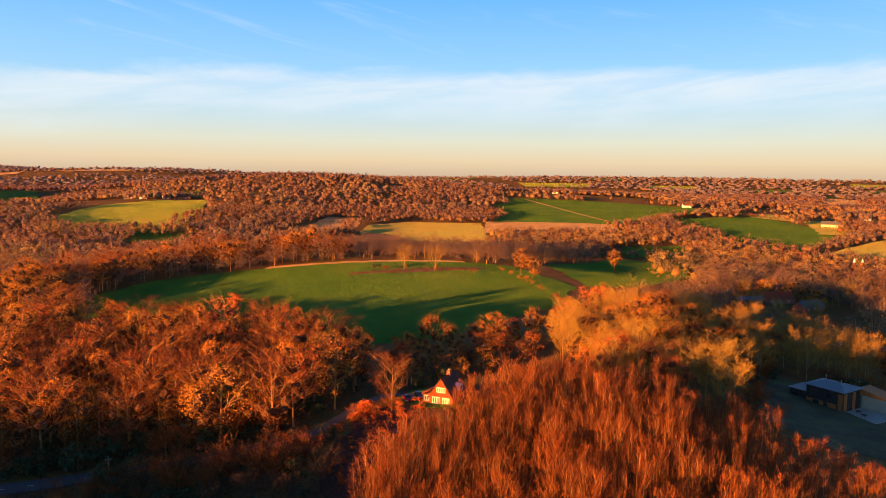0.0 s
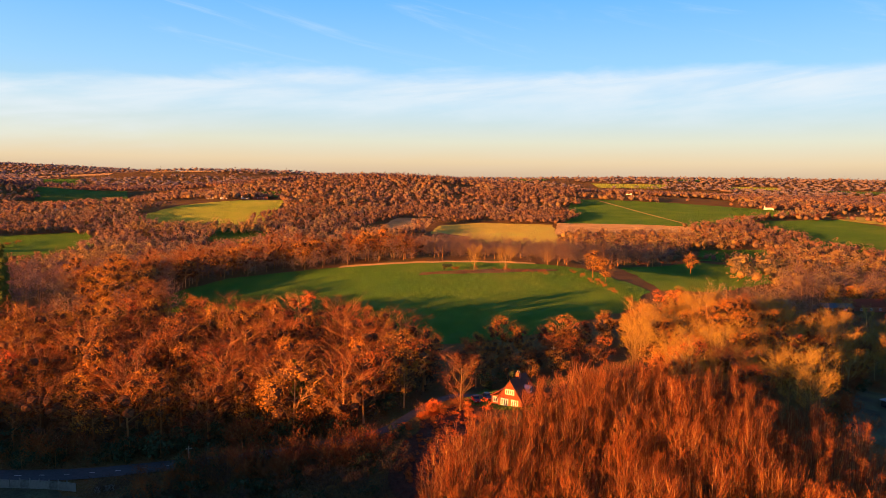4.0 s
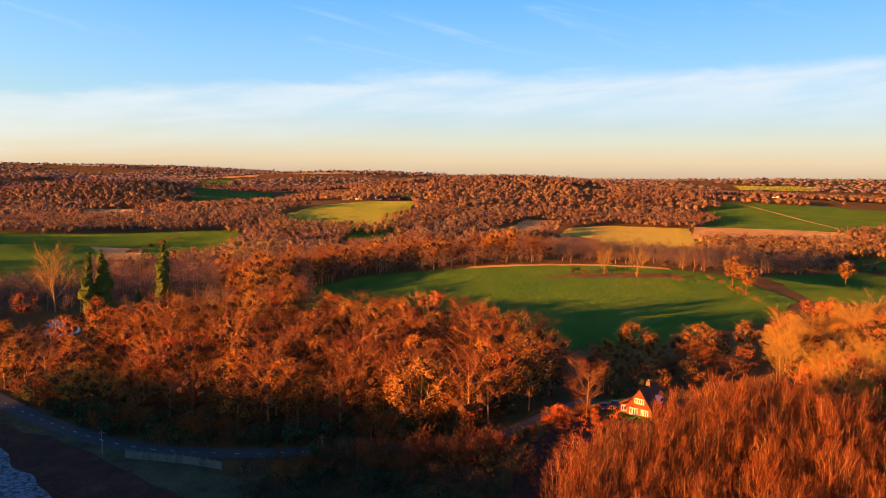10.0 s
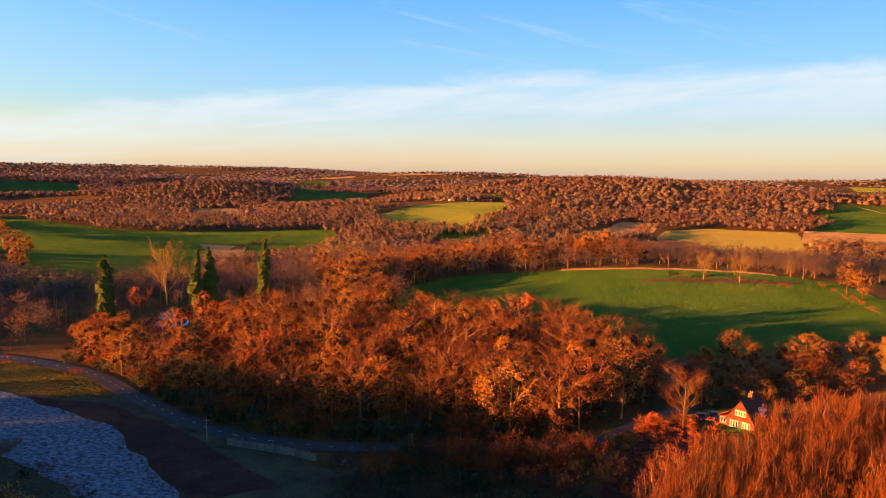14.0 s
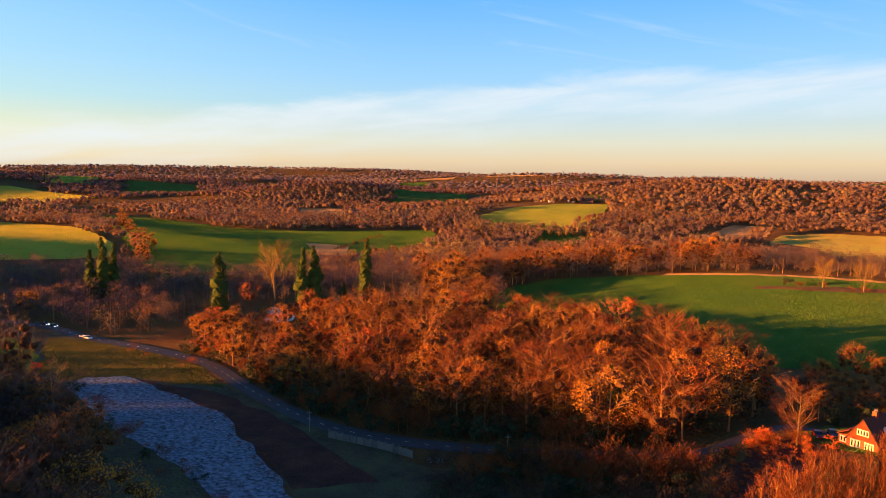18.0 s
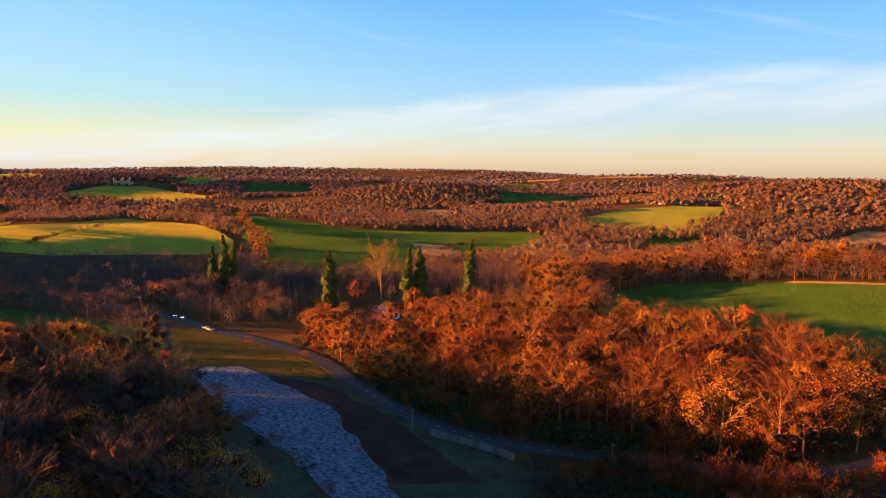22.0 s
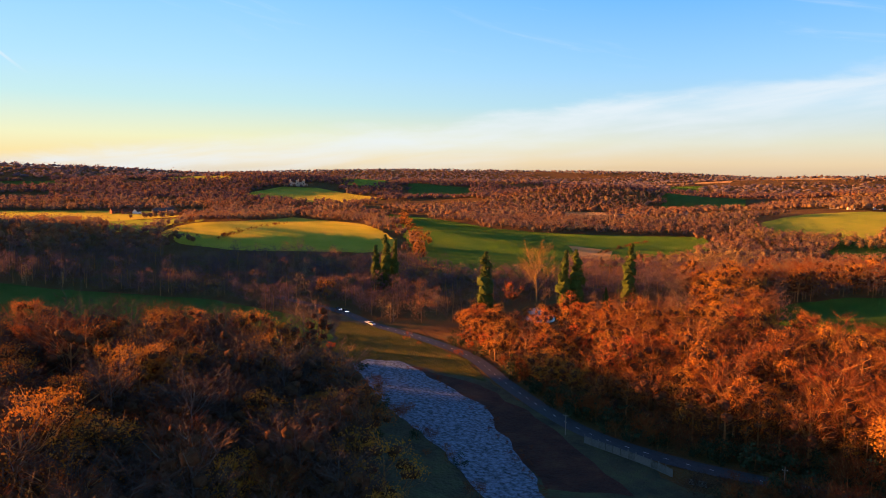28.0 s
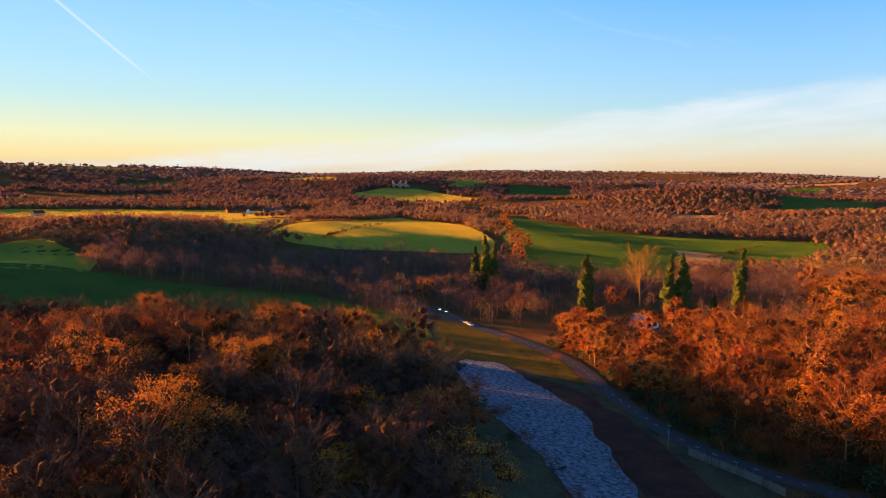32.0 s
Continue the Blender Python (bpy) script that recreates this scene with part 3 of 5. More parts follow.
def tree_model(kind, seed, fine=1.0):
    """Trunk mesh and crown mesh of one model tree."""
    g = np.random.default_rng(seed)
    lite = fine < 0.5
    heart = 0
    tw = 0.095 / fine ** 0.7
    if kind == "coppice":
        h, w = g.uniform(13, 14.2), g.uniform(6.4, 7.6)
        tv, tf, pts = [], [], []
        for i in range(7):
            a = i * 0.9 + g.uniform(-0.4, 0.4)
            out = w / 2 * math.sqrt(g.uniform(0.02, 1.0))
            hh = h * g.uniform(0.86, 1.0)
            zz = np.array([-0.4, hh * 0.35, hh * 0.7, hh])
            k = np.array([0.4, 0.7, 0.92, 1.0])
            line = np.stack([np.cos(a) * out * k + g.normal(0, 0.16, 4), np.sin(a) * out * k + g.normal(0, 0.16, 4), zz], 1)
            tube(tv, tf, line, [0.13, 0.1, 0.065, 0.02], 3)
            for s0 in np.linspace(0.34, 1.0, 9):
                j = min(int(s0 * 3), 2)
                pts.append(line[j] + (line[j + 1] - line[j]) * (s0 * 3 - j))
        tips = np.array(pts)
        sub = side_branches(tv, tf, tips, 60, 2.0, 1.7, g, 0.06)
        cv, cf = twigs(np.concatenate([sub, sub, tips]), int(1250 * fine), 1.1, 0.08, 1.3, g, 0.42)
        mats = (M_BARK, M_TWIG)
    elif kind in ("pale", "bare", "ash", "birch"):
        h, w, base = g.uniform(15, 18.5), g.uniform(10, 13), 4.0
        up = 1.7 if kind in ("pale", "birch") else 1.1
        tv, tf, tips = branches(h, w, base, 17, up, g, 0.28, lite)
        c, r = clumps(h, w, base, 11, g)
        sub = side_branches(tv, tf, tips, int(110 * min(fine * 1.2, 1)), 2.9, 0.7 if kind == "pale" else 0.35, g, 0.12)
        rim = c[g.integers(0, len(c), 260)] + g.normal(0, 1, (260, 3)) * (0.11 * w)
        tw_v, tw_f = twigs(np.concatenate([sub, sub, tips, rim]), int(1700 * fine), 1.35, tw * 0.8, 0.45, g, 0.4)
        if kind in ("pale", "birch"):
            cv, cf = tw_v, tw_f
        else:
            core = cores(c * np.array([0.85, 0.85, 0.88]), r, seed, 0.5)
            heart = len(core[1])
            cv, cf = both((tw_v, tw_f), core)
        mats = {"pale": (M_PALEBARK, M_PALETWIG), "bare": (M_BARK, M_TWIG), "ash": (M_SHADEBARK, M_SHADETWIG), "birch": (M_PALEBARK, M_TWIG)}[kind]
    elif kind in ("oak", "red"):
        h, w, base = g.uniform(14, 17.5), g.uniform(10.5, 13.5), 3.8
        tv, tf, tips = branches(h, w, base, 14, 0.9, g, 0.3, lite)
        side_branches(tv, tf, tips, int(60 * min(fine * 1.2, 1)), 2.8, 0.4, g, 0.12)
        c, r = clumps(h, w, base, 13, g)
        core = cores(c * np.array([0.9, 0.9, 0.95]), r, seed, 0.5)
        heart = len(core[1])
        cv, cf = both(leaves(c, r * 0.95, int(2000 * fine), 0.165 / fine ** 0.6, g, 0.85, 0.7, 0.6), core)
        mats = (M_BARK, M_LEAF if kind == "oak" else M_RED)
    elif kind == "column":
        h, w = g.uniform(26, 29), 7.6
        tv, tf, tips = branches(h, 2.5, 3, 10, 1.2, g, 0.4)
        zz = np.linspace(2, h - 1, 16)
        c = np.stack([g.normal(0, 0.5, 16), g.normal(0, 0.5, 16), zz], 1)
        r = w / 2 * np.clip(1.15 - (zz / h) ** 2.2, 0.2, 1) * g.uniform(0.75, 1.15, 16)
        cv, cf = both(leaves(c, r, int(2000 * fine), 0.3 / fine ** 0.5, g, 1.0), cores(c, r, seed, 0.75, 1.0))
        mats = (M_BARK, M_EVER)
    else:  # bushes
        h, w, base = g.uniform(3.5, 6), g.uniform(5, 7), 0.2
        tv, tf, tips = branches(h, w, 0.5, 8, 1.0, g, 0.08)
        c, r = clumps(h, w, base, 12, g)
        if kind == "bush":
            sub = side_branches(tv, tf, tips, 40, 1.6, 0.6, g, 0.05)
            cv, cf = twigs(np.concatenate([sub, c]), int(600 * fine), 1.0, tw, 0.6, g, 0.5)
        else:
            cv, cf = leaves(c, r, int(420 * fine), 0.3, g)
        mats = (M_BARK, {"bush": M_TWIG, "ivy": M_SHADEIVY, "redbush": M_RED}[kind])
    return raw_mesh("trunk", tv, tf, mats[0]), raw_mesh("crown", cv, cf, mats[1], heart)


TEXT = {"coppice": ("slender upright bare tree with orange-brown twigs", "tree"), "pale": ("fan-shaped bare tree with pale golden twigs", "tree"),
        "bare": ("bare spreading tree with russet twigs", "tree"), "birch": ("upright birch with pale stems and reddish twigs", "tree"), "ash": ("bare spreading tree, its grey-brown twigs coloured for shade", "tree"), "oak": ("rounded oak in orange-brown autumn leaf", "tree"),
        "red": ("tree in bright copper-red autumn leaf", "tree"), "column": ("tall narrow dark evergreen column tree", "tree"),
        "bush": ("low brown bush in autumn leaf", "bush"), "ivy": ("dark green bush of evergreen leaves", "bush"), "redbush": ("low bush of copper-red leaves", "bush")}
MODELS = {}


def models(kind, fine=1.0):
    if (kind, fine) not in MODELS:
        MODELS[kind, fine] = [tree_model(kind, 100 * len(MODELS) + i, fine) for i in range(4)]
    return MODELS[kind, fine]


def plant(kind, x, y, s=1.0, fine=1.0, name=None, group=""):
    t, c = models(kind, fine)[int(rng.integers(0, 4))]
    label, cat = TEXT[kind]
    root = tagged(new(name or cat, None), label, cat, group)
    root.empty_display_size = 0.5
    root.location = (x, y, gz(x, y))
    root.rotation_euler = (0, 0, rng.uniform(0, 6.28))
    root.scale = (s * rng.uniform(0.9, 1.1),) * 2 + (s * rng.uniform(0.92, 1.08),)
    for nm, me in (("trunk", t), ("crown", c)):
        o = new(nm, me)
        o.parent = root
    return root


def gather(name, items, mesh_lists, label, mats, group="", soft=False, zlo=0.75, zhi=1.2):
    """Many trees joined into one object: items are (x, y, scale), mesh_lists are model (verts, faces) pairs."""
    vs, fs, ts, ms, off = [], [], [], [], 0
    for x, y, s, k in items:
        v, f, *slot = mesh_lists[k % len(mesh_lists)]
        ms.append(slot[0] if slot else np.zeros(len(f), np.int32))
        a = rng.uniform(0, 6.28)
        ca, sa = math.cos(a) * s, math.sin(a) * s
        q = np.stack([v[:, 0] * ca - v[:, 1] * sa + x, v[:, 0] * sa + v[:, 1] * ca + y, v[:, 2] * s * rng.uniform(zlo, zhi) + gz(x, y)], 1)
        vs.append(q)
        fs.append(f + off)
        stand = 0.5 + 1.3 * noise.noise(Vector((x / 140, y / 140, 5.5)))
        ts.append(np.full(len(v), (0.55 * stand + 0.45 * rng.random()) % 1.0, np.float32))
        off += len(v)
    if not vs:
        return None
    me = bpy.data.meshes.new(name)
    v, f = np.concatenate(vs), np.concatenate(fs)
    me.vertices.add(len(v))
    me.vertices.foreach_set("co", v.ravel().astype(np.float32))
    me.loops.add(f.size)
    me.loops.foreach_set("vertex_index", f.ravel().astype(np.int32))
    me.polygons.add(len(f))
    me.polygons.foreach_set("loop_start", np.arange(0, f.size, f.shape[1], dtype=np.int32))
    at = me.attributes.new("tint", "FLOAT", "POINT")
    at.data.foreach_set("value", np.concatenate(ts))
    me.polygons.foreach_set("material_index", np.concatenate(ms))
    me.update(calc_edges=True)
    if soft:
        me.shade_smooth()
    me.materials.append(mats)
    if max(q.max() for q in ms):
        me.materials.append(M_CORESHADE)
    return tagged(new(name, me), label, "wood", group, "stuff")


def ball(sub):
    """Unit icosphere as arrays."""
    bm = bmesh.new()
    bmesh.ops.create_icosphere(bm, subdivisions=sub, radius=1.0)
    bm.verts.ensure_lookup_table()
    v, f = np.array([q.co[:] for q in bm.verts]), np.array([[q.index for q in p.verts] for p in bm.faces])
    bm.free()
    return v, f


def both(*parts):
    vs, fs, off = [], [], 0
    for v, f in parts:
        f = np.asarray(f)
        if f.shape[1] == 4:
            f = np.concatenate([f[:, [0, 1, 2]], f[:, [0, 2, 3]]])
        vs.append(v)
        fs.append(f + off)
        off += len(v)
    return np.concatenate(vs), np.concatenate(fs)


def puff_tree(seed, n, size, h=14.0, w=11.0, lumps=6, heart=0.0, base=0.06, n_twigs=0):
    """A light tree for woods far off: sprays of twigs on the masses of its crown, round a small dense heart."""
    g = np.random.default_rng(seed)
    c, r = clumps(h, w, h * base, lumps, g)
    c[0] = (0, 0, h * 0.64)
    parts = [leaves(c, r * 1.2, n, size, g, 0.85, 0.9)]
    if n_twigs:
        parts.append(twigs(np.concatenate([c + g.normal(0, 1, c.shape) * r[:, None] * 0.7 for _ in range(5)]), n_twigs, size * 4, size * 0.45, 0.5, g, 0.5))
    if heart:
        parts.append(cores(np.array([[0, 0, h * 0.5]]), np.array([w * heart]), seed, 1.0, h / w))
    return both(*parts)


# open ground without trees
OPEN = [[(60.61, 150), (61.09, 268), (64.55, 330), (65.55, 400), (63.55, 400), (57.72, 330), (50.02, 255), (43.29, 205), (28.86, 178), (28.86, 140), (43.29, 130)],
        [(12.03, 160), (8.18, 178), (4.81, 200), (4.33, 196), (6.73, 176), (10.58, 156)],
        [(3.37, 168), (3.37, 196), (-2.8, 198), (-2.8, 160)],
        [(43.9, 305), (46.6, 305), (48.9, 350), (48.7, 405), (43.8, 405), (43.4, 350)],
        [(-26, 190), (-26, 256), (-40, 275), (-40, 170), (-30, 165)],
        [(-22.5, 345), (-22.5, 446), (-31, 460), (-31, 345)], [(-29, 325), (-29, 365), (-36, 370), (-36, 322)], [(-23, 186), (-23, 236), (-27, 246), (-27, 186)]]


def free_of_clearings(x, y, all_free=False):
    ok = np.ones(len(x), bool)
    if all_free:
        return ok
    far = np.clip(np.hypot(x, y) / 900.0, 0.1, 1.6)
    x0, y0 = x, y
    x = x + far * 14 * np.sin(y0 / 31.0 + 0.8 * np.sin(x0 / 17.0))
    y = y + far * 14 * np.sin(x0 / 27.0 + 0.8 * np.sin(y0 / 19.0))
    for poly in CLEAR + [[polar(*c) for c in q] for q in OPEN]:
        ok &= ~inside(poly, x, y)
    ok &= ~inside(POND, x, y)
    x, y = x0, y0
    rd = np.array([(p.x, p.y) for p in ROAD + LANE])
    for i in range(len(rd)):
        ok &= np.hypot(x - rd[i, 0], y - rd[i, 1]) > 6.5
    return ok


def thin(x, y, m):
    """Drop points nearer than m to one already kept."""
    cell, keep = {}, []
    for i in range(len(x)):
        a, b = int(x[i] // m), int(y[i] // m)
        if all((x[i] - x[j]) ** 2 + (y[i] - y[j]) ** 2 > m * m for p in (a - 1, a, a + 1) for q in (b - 1, b, b + 1) for j in cell.get((p, q), ())):
            cell.setdefault((a, b), []).append(i)
            keep.append(i)
    return x[keep], y[keep]


def scatter(az0, az1, r0, r1, spacing, patchy=0.0, size=300.0):
    """Spaced points in a sector; patchy leaves open ground between woods."""
    n = int((math.radians(az1 - az0) / 2 * (r1 * r1 - r0 * r0)) / spacing ** 2)
    rr = np.sqrt(rng.uniform(r0 * r0, r1 * r1, n * 3))
    aa = rng.uniform(az0, az1, n * 3)
    x, y = -rr * np.sin(np.radians(aa)), rr * np.cos(np.radians(aa))
    ok = free_of_clearings(x, y)
    if patchy:
        ok &= np.array([noise.noise(Vector((a / size, b / size, 3.7))) + 0.5 * noise.noise(Vector((a / size * 3, b / size * 3, 1.2))) for a, b in zip(x, y)]) > patchy
    return thin(x[ok], y[ok], spacing * 0.72)


def scatter_in(corners, spacing, free=False):
    poly = [polar(*c) for c in corners]
    xs, ys = [p[0] for p in poly], [p[1] for p in poly]
    n = int((max(xs) - min(xs)) * (max(ys) - min(ys)) / spacing ** 2) * 3
    x, y = rng.uniform(min(xs), max(xs), n), rng.uniform(min(ys), max(ys), n)
    ok = inside(poly, x, y) & free_of_clearings(x, y, free)
    return thin(x[ok], y[ok], spacing * 0.72)


REST = {}


def wood(corners, spacing, kinds, scale=1.0, fine=1.0, group="", keep=40, lo=0.75, hi=1.2):
    """Trees in a polygon: those nearest the viewpoint as things, the rest set aside to be joined."""
    x, y = scatter_in(corners, spacing)
    order = np.argsort(np.hypot(x, y) + 400 * (np.hypot(x, y) < 108))
    for n, i in enumerate(order):
        kind, k = kinds[int(rng.integers(0, len(kinds)))], scale * rng.uniform(lo, hi)
        if n < keep:
            plant(kind, x[i], y[i], k, fine, group=group)
        else:
            REST.setdefault((kind, fine), []).append((x[i], y[i], k, int(rng.integers(0, 4))))
    return len(x)


def crowns(kind, fine):
    out = []
    for t, c in models(kind, fine):
        v = np.array([q.co for q in c.vertices])
        f = np.array([p.vertices[:] for p in c.polygons])
        out.append((v, f, np.array([p.material_index for p in c.polygons], np.int32)))
    return out


def stems(kind, fine):
    out = []
    for t, c in models(kind, fine):
        out.append((np.array([q.co for q in t.vertices]), np.array([p.vertices[:] for p in t.polygons])))
    return out


counts = {}
COPPICE = [(8.66, 92), (7.98, 108), (6.06, 129), (3.66, 138), (0.48, 147), (-2.8, 153), (-5, 170), (-14, 183), (-19, 178), (-21, 135), (-37, 120), (-37, 90), (0, 85)]
COPPICE_LOW = [(-19, 180), (-22, 178), (-28, 166), (-37, 150), (-37, 120), (-21, 135)]
WOOD_B = [(9, 172), (13, 168), (20, 177), (27, 190), (34, 200), (40.4, 216), (40.4, 300), (36.5, 328), (31.7, 318), (27.9, 300), (23, 288), (17, 272), (8, 246), (6, 228), (7, 200)]
WOOD_W = [(40.4, 214), (44.25, 232), (48.1, 262), (51.95, 305), (51.95, 335), (45.21, 350), (36.56, 345), (40.4, 300)]
NEAR_LEFT = [(58.2, 150), (60.61, 185), (63.55, 240), (64.05, 272), (69.55, 275), (77.55, 268), (87.55, 300), (94.55, 345), (109.55, 350), (113.55, 90), (77.55, 80), (57.72, 100)]
RIGHT = [(-9, 225), (-12, 200), (-16, 192), (-22, 188), (-26, 200), (-26.5, 245), (-34, 268), (-36, 315), (-24, 335), (-17, 340), (-14, 315), (-11, 280)]
FIELD_EDGE = [(-5, 225), (-8.5, 222), (-12, 285), (-12, 312), (-8, 275), (-4, 255)]
BEHIND_HOUSE = [(3.85, 198), (4.33, 250), (-4, 250), (-6, 212), (-3.5, 212), (-2, 202)]
counts["coppice"] = wood(COPPICE, 3.7, ["coppice"], 0.92, 0.8, "trees of the coppice", 40, 0.9, 1.08)
counts["coppice_low"] = wood(COPPICE_LOW, 4.0, ["coppice"], 0.66, 0.8, "trees of the coppice", 8, 0.9, 1.08)
counts["woodB"] = wood(WOOD_B, 8.4, ["bare", "oak", "oak", "oak", "bare", "red", "bare", "oak"], 1.12, 0.75, "trees of the mixed wood", 48)
counts["woodW"] = wood(WOOD_W, 8.0, ["oak", "oak", "oak", "bare", "red"], 0.8, 0.8, "trees of the mixed wood", 16)
counts["near_left"] = wood(NEAR_LEFT, 8.4, ["ash", "ash", "bare", "ash", "oak", "ash"], 0.98, 0.6, "trees of the valley wood", 22, 0.75, 1.25)
counts["right"] = wood(RIGHT, 7.6, ["pale", "pale", "pale", "pale", "bare", "oak", "red"], 0.82, 0.85, "trees beside the houses", 10)
counts["edge"] = wood(FIELD_EDGE, 8, ["oak", "red", "bare"], 0.6, 0.7, "trees along the field's edge", 6)
counts["behind"] = wood(BEHIND_HOUSE, 8, ["oak", "bare", "red"], 0.7, 0.8, "trees behind the cottage", 8)

ROW_TREES = [(28.5, 446), (23, 447), (14, 446), (8, 446), (8, 470), (14, 480), (23, 482), (29, 470)]
counts["row"] = wood(ROW_TREES, 9.5, ["bare", "oak", "bare"], 1.08, 0.5, "tall trees along the field", 10)
counts["oaks"] = wood([(34, 372), (30.5, 368), (29, 420), (29.5, 465), (34, 455)], 9.0, ["oak", "oak", "bare"], 1.1, 0.5, "tall trees along the field", 8)
for (kind, fine), items in sorted(REST.items()):
    st = rng.bit_generator.state
    mt, mc = models(kind, fine)[0]
    gather("wood_crowns", items, crowns(kind, fine), "crowns of more trees in the near woods", mc.materials[0])
    rng.bit_generator.state = st
    gather("wood_trunks", items, stems(kind, fine), "trunks and limbs of more trees in the near woods", mt.materials[0])

# woods past the near trees, joined
OPEN += [[(-5, 345), (-12, 345), (-21.5, 430), (-21.5, 570), (-6, 470)], [(56.5, 540), (60, 545), (76.55, 545), (76.55, 600), (56.5, 600)], [(27.42, 345), (27.9, 402), (23.09, 428), (9.62, 430), (9.62, 300), (26.94, 325)]]
x, y = scatter(-42, 112, 345, 560, 9.0)
VALLEY = [puff_tree(900 + i, 150, 0.4, 14.5, 11.5, 9, 0, 0.12, 130) for i in range(8)]
# Most trees here take the greyer wood colour, with valley shade painted in
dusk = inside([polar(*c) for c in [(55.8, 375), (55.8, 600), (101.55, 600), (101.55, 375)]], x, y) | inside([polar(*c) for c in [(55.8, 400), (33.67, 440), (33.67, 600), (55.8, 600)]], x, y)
low = inside([polar(*c) for c in [(53.87, 340), (35.59, 340), (35.59, 425), (53.87, 425)]], x, y)
pick = rng.random(len(x))
for mat, test, nm in ((M_SHADEHAZEWOOD, dusk & (pick < 0.8), "dense bare trees of the valley wood, shade in their grey colour"), (M_FARWOOD, ~dusk | (pick >= 0.8), "russet bare trees of the valley woods")):
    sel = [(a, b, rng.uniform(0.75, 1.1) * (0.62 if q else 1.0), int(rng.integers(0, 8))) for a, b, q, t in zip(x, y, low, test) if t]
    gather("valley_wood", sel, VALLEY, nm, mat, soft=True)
edge_v, edge_f = [], []
for a, b in zip(x[::2], y[::2]):
    z0 = gz(a, b)
    tube(edge_v, edge_f, [(a, b, z0 - 0.3), (a + 0.2, b, z0 + 4), (a, b + 0.3, z0 + 9)], [0.28, 0.2, 0.1], 4)
tagged(mesh_object("valley_wood_trunks", edge_v, edge_f, M_BARK), "trunks of the valley woods", "wood", kind="stuff")
counts["valley"] = len(x)
HEDGES = {}


def belt(pts, n, width, kinds, lo, hi, fine=0.6, group="bushes along the road", joined=False):
    """Bushes or small trees strewn along a line."""
    line = smooth_line(pts, 10)
    for i in range(n):
        p = line[int(rng.integers(0, len(line)))]
        x, y = p.x + rng.normal(0, width), p.y + rng.normal(0, width)
        rd = min((q.x - x) ** 2 + (q.y - y) ** 2 for q in ROAD + LANE)
        if rd > 16:
            kind, k = kinds[int(rng.integers(0, len(kinds)))], rng.uniform(lo, hi)
            if joined:
                HEDGES.setdefault((kind, fine), []).append((x, y, k, int(rng.integers(0, 4))))
            else:
                plant(kind, x, y, k, fine, group=group)


belt([(52.91, 296), (48.1, 257), (43.87, 222), (39.44, 205), (34.15, 193), (27.9, 185), (20.2, 178), (13.47, 174)], 120, 3.0, ["ivy", "bush", "ivy"], 0.7, 1.4)
belt([(28.86, 166), (23.09, 160), (16.35, 156), (10.58, 158)], 85, 5.0, ["ivy", "bush", "bush"], 0.6, 1.2)
belt([(10.1, 162), (7.21, 172), (5.29, 178), (2.89, 178)], 26, 2.2, ["redbush", "bush", "redbush"], 0.35, 0.7, group="bushes along the lane")
x, y = scatter_in([(32.71, 118), (19.24, 108), (9.14, 110), (9.62, 160), (19.24, 166), (32.71, 170)], 4.2, True)
brush = [(a, b, rng.uniform(0.5, 1.1), int(rng.integers(0, 4))) for a, b in zip(x, y)]
gather("brush", brush[::3], crowns("ivy", 0.6), "evergreen brush below the wood, darkened to deepen its shade", M_SHADEIVY)
gather("brush", [q for i, q in enumerate(brush) if i % 3], crowns("bush", 0.6), "bare twiggy brush below the wood", M_SHADEBRAMBLE)
x, y = scatter_in([(10.1, 150), (7.31, 172), (4.33, 184), (2.69, 172), (3.66, 150), (7.21, 132)], 3.0, True)
gather("bracken_tufts", [(a, b, rng.uniform(0.2, 0.45), int(rng.integers(0, 4))) for a, b in zip(x, y)], crowns("redbush", 0.6), "red bracken and brambles", M_RED)
belt([(-25, 192), (-25.3, 230), (-26.5, 257), (-33, 272)], 34, 2.5, ["ivy", "bush"], 0.6, 1.1, group="hedge round the modern house", joined=True)
belt([(-23, 440), (-27, 452), (-32, 455)], 14, 5, ["oak", "pale"], 0.6, 0.9, group="trees round the barns")
belt([(-24, 385), (-28, 390), (-31, 392)], 16, 4, ["bush", "ivy", "pale"], 0.5, 0.8, group="trees round the barns")
belt([(29.34, 335), (29.82, 370), (29.34, 405), (25.97, 428)], 14, 3, ["oak", "bare"], 1.05, 1.3, group="tall trees along the field")
belt([(9.62, 262), (17.32, 294), (23.09, 312), (27.9, 322), (31.75, 334)], 16, 3, ["oak", "bare"], 0.85, 1.05, 0.7, group="tall trees along the field")
belt([(44.25, 150), (47.62, 180), (51.95, 224), (56.57, 260)], 46, 1.6, ["bush"], 0.12, 0.3, 0.5, group="tussocks along the frosted strip", joined=True)
belt([(50.02, 152), (55.8, 183), (59.16, 220), (61.09, 262)], 26, 2.0, ["bush", "bush", "ivy"], 0.3, 0.8, 0.6, group="bushes along the frosted strip")
belt([(59.64, 155), (61.57, 215), (63.55, 270)], 24, 3.5, ["bush", "ivy"], 0.6, 1.2)
belt([(6.73, 402), (1.92, 404), (-4, 402)], 26, 1.0, ["bush"], 0.25, 0.45, group="hedge plants in the crop field", joined=True)
belt([(-5, 415), (-8, 378), (-10.8, 345)], 30, 1.4, ["bush"], 0.3, 0.5, group="hedge plants in the crop field", joined=True)
belt([(72.1, 610), (70, 660), (66.6, 762)], 40, 1.5, ["bush"], 0.4, 0.7, 0.5, group="hedge across a pasture", joined=True)
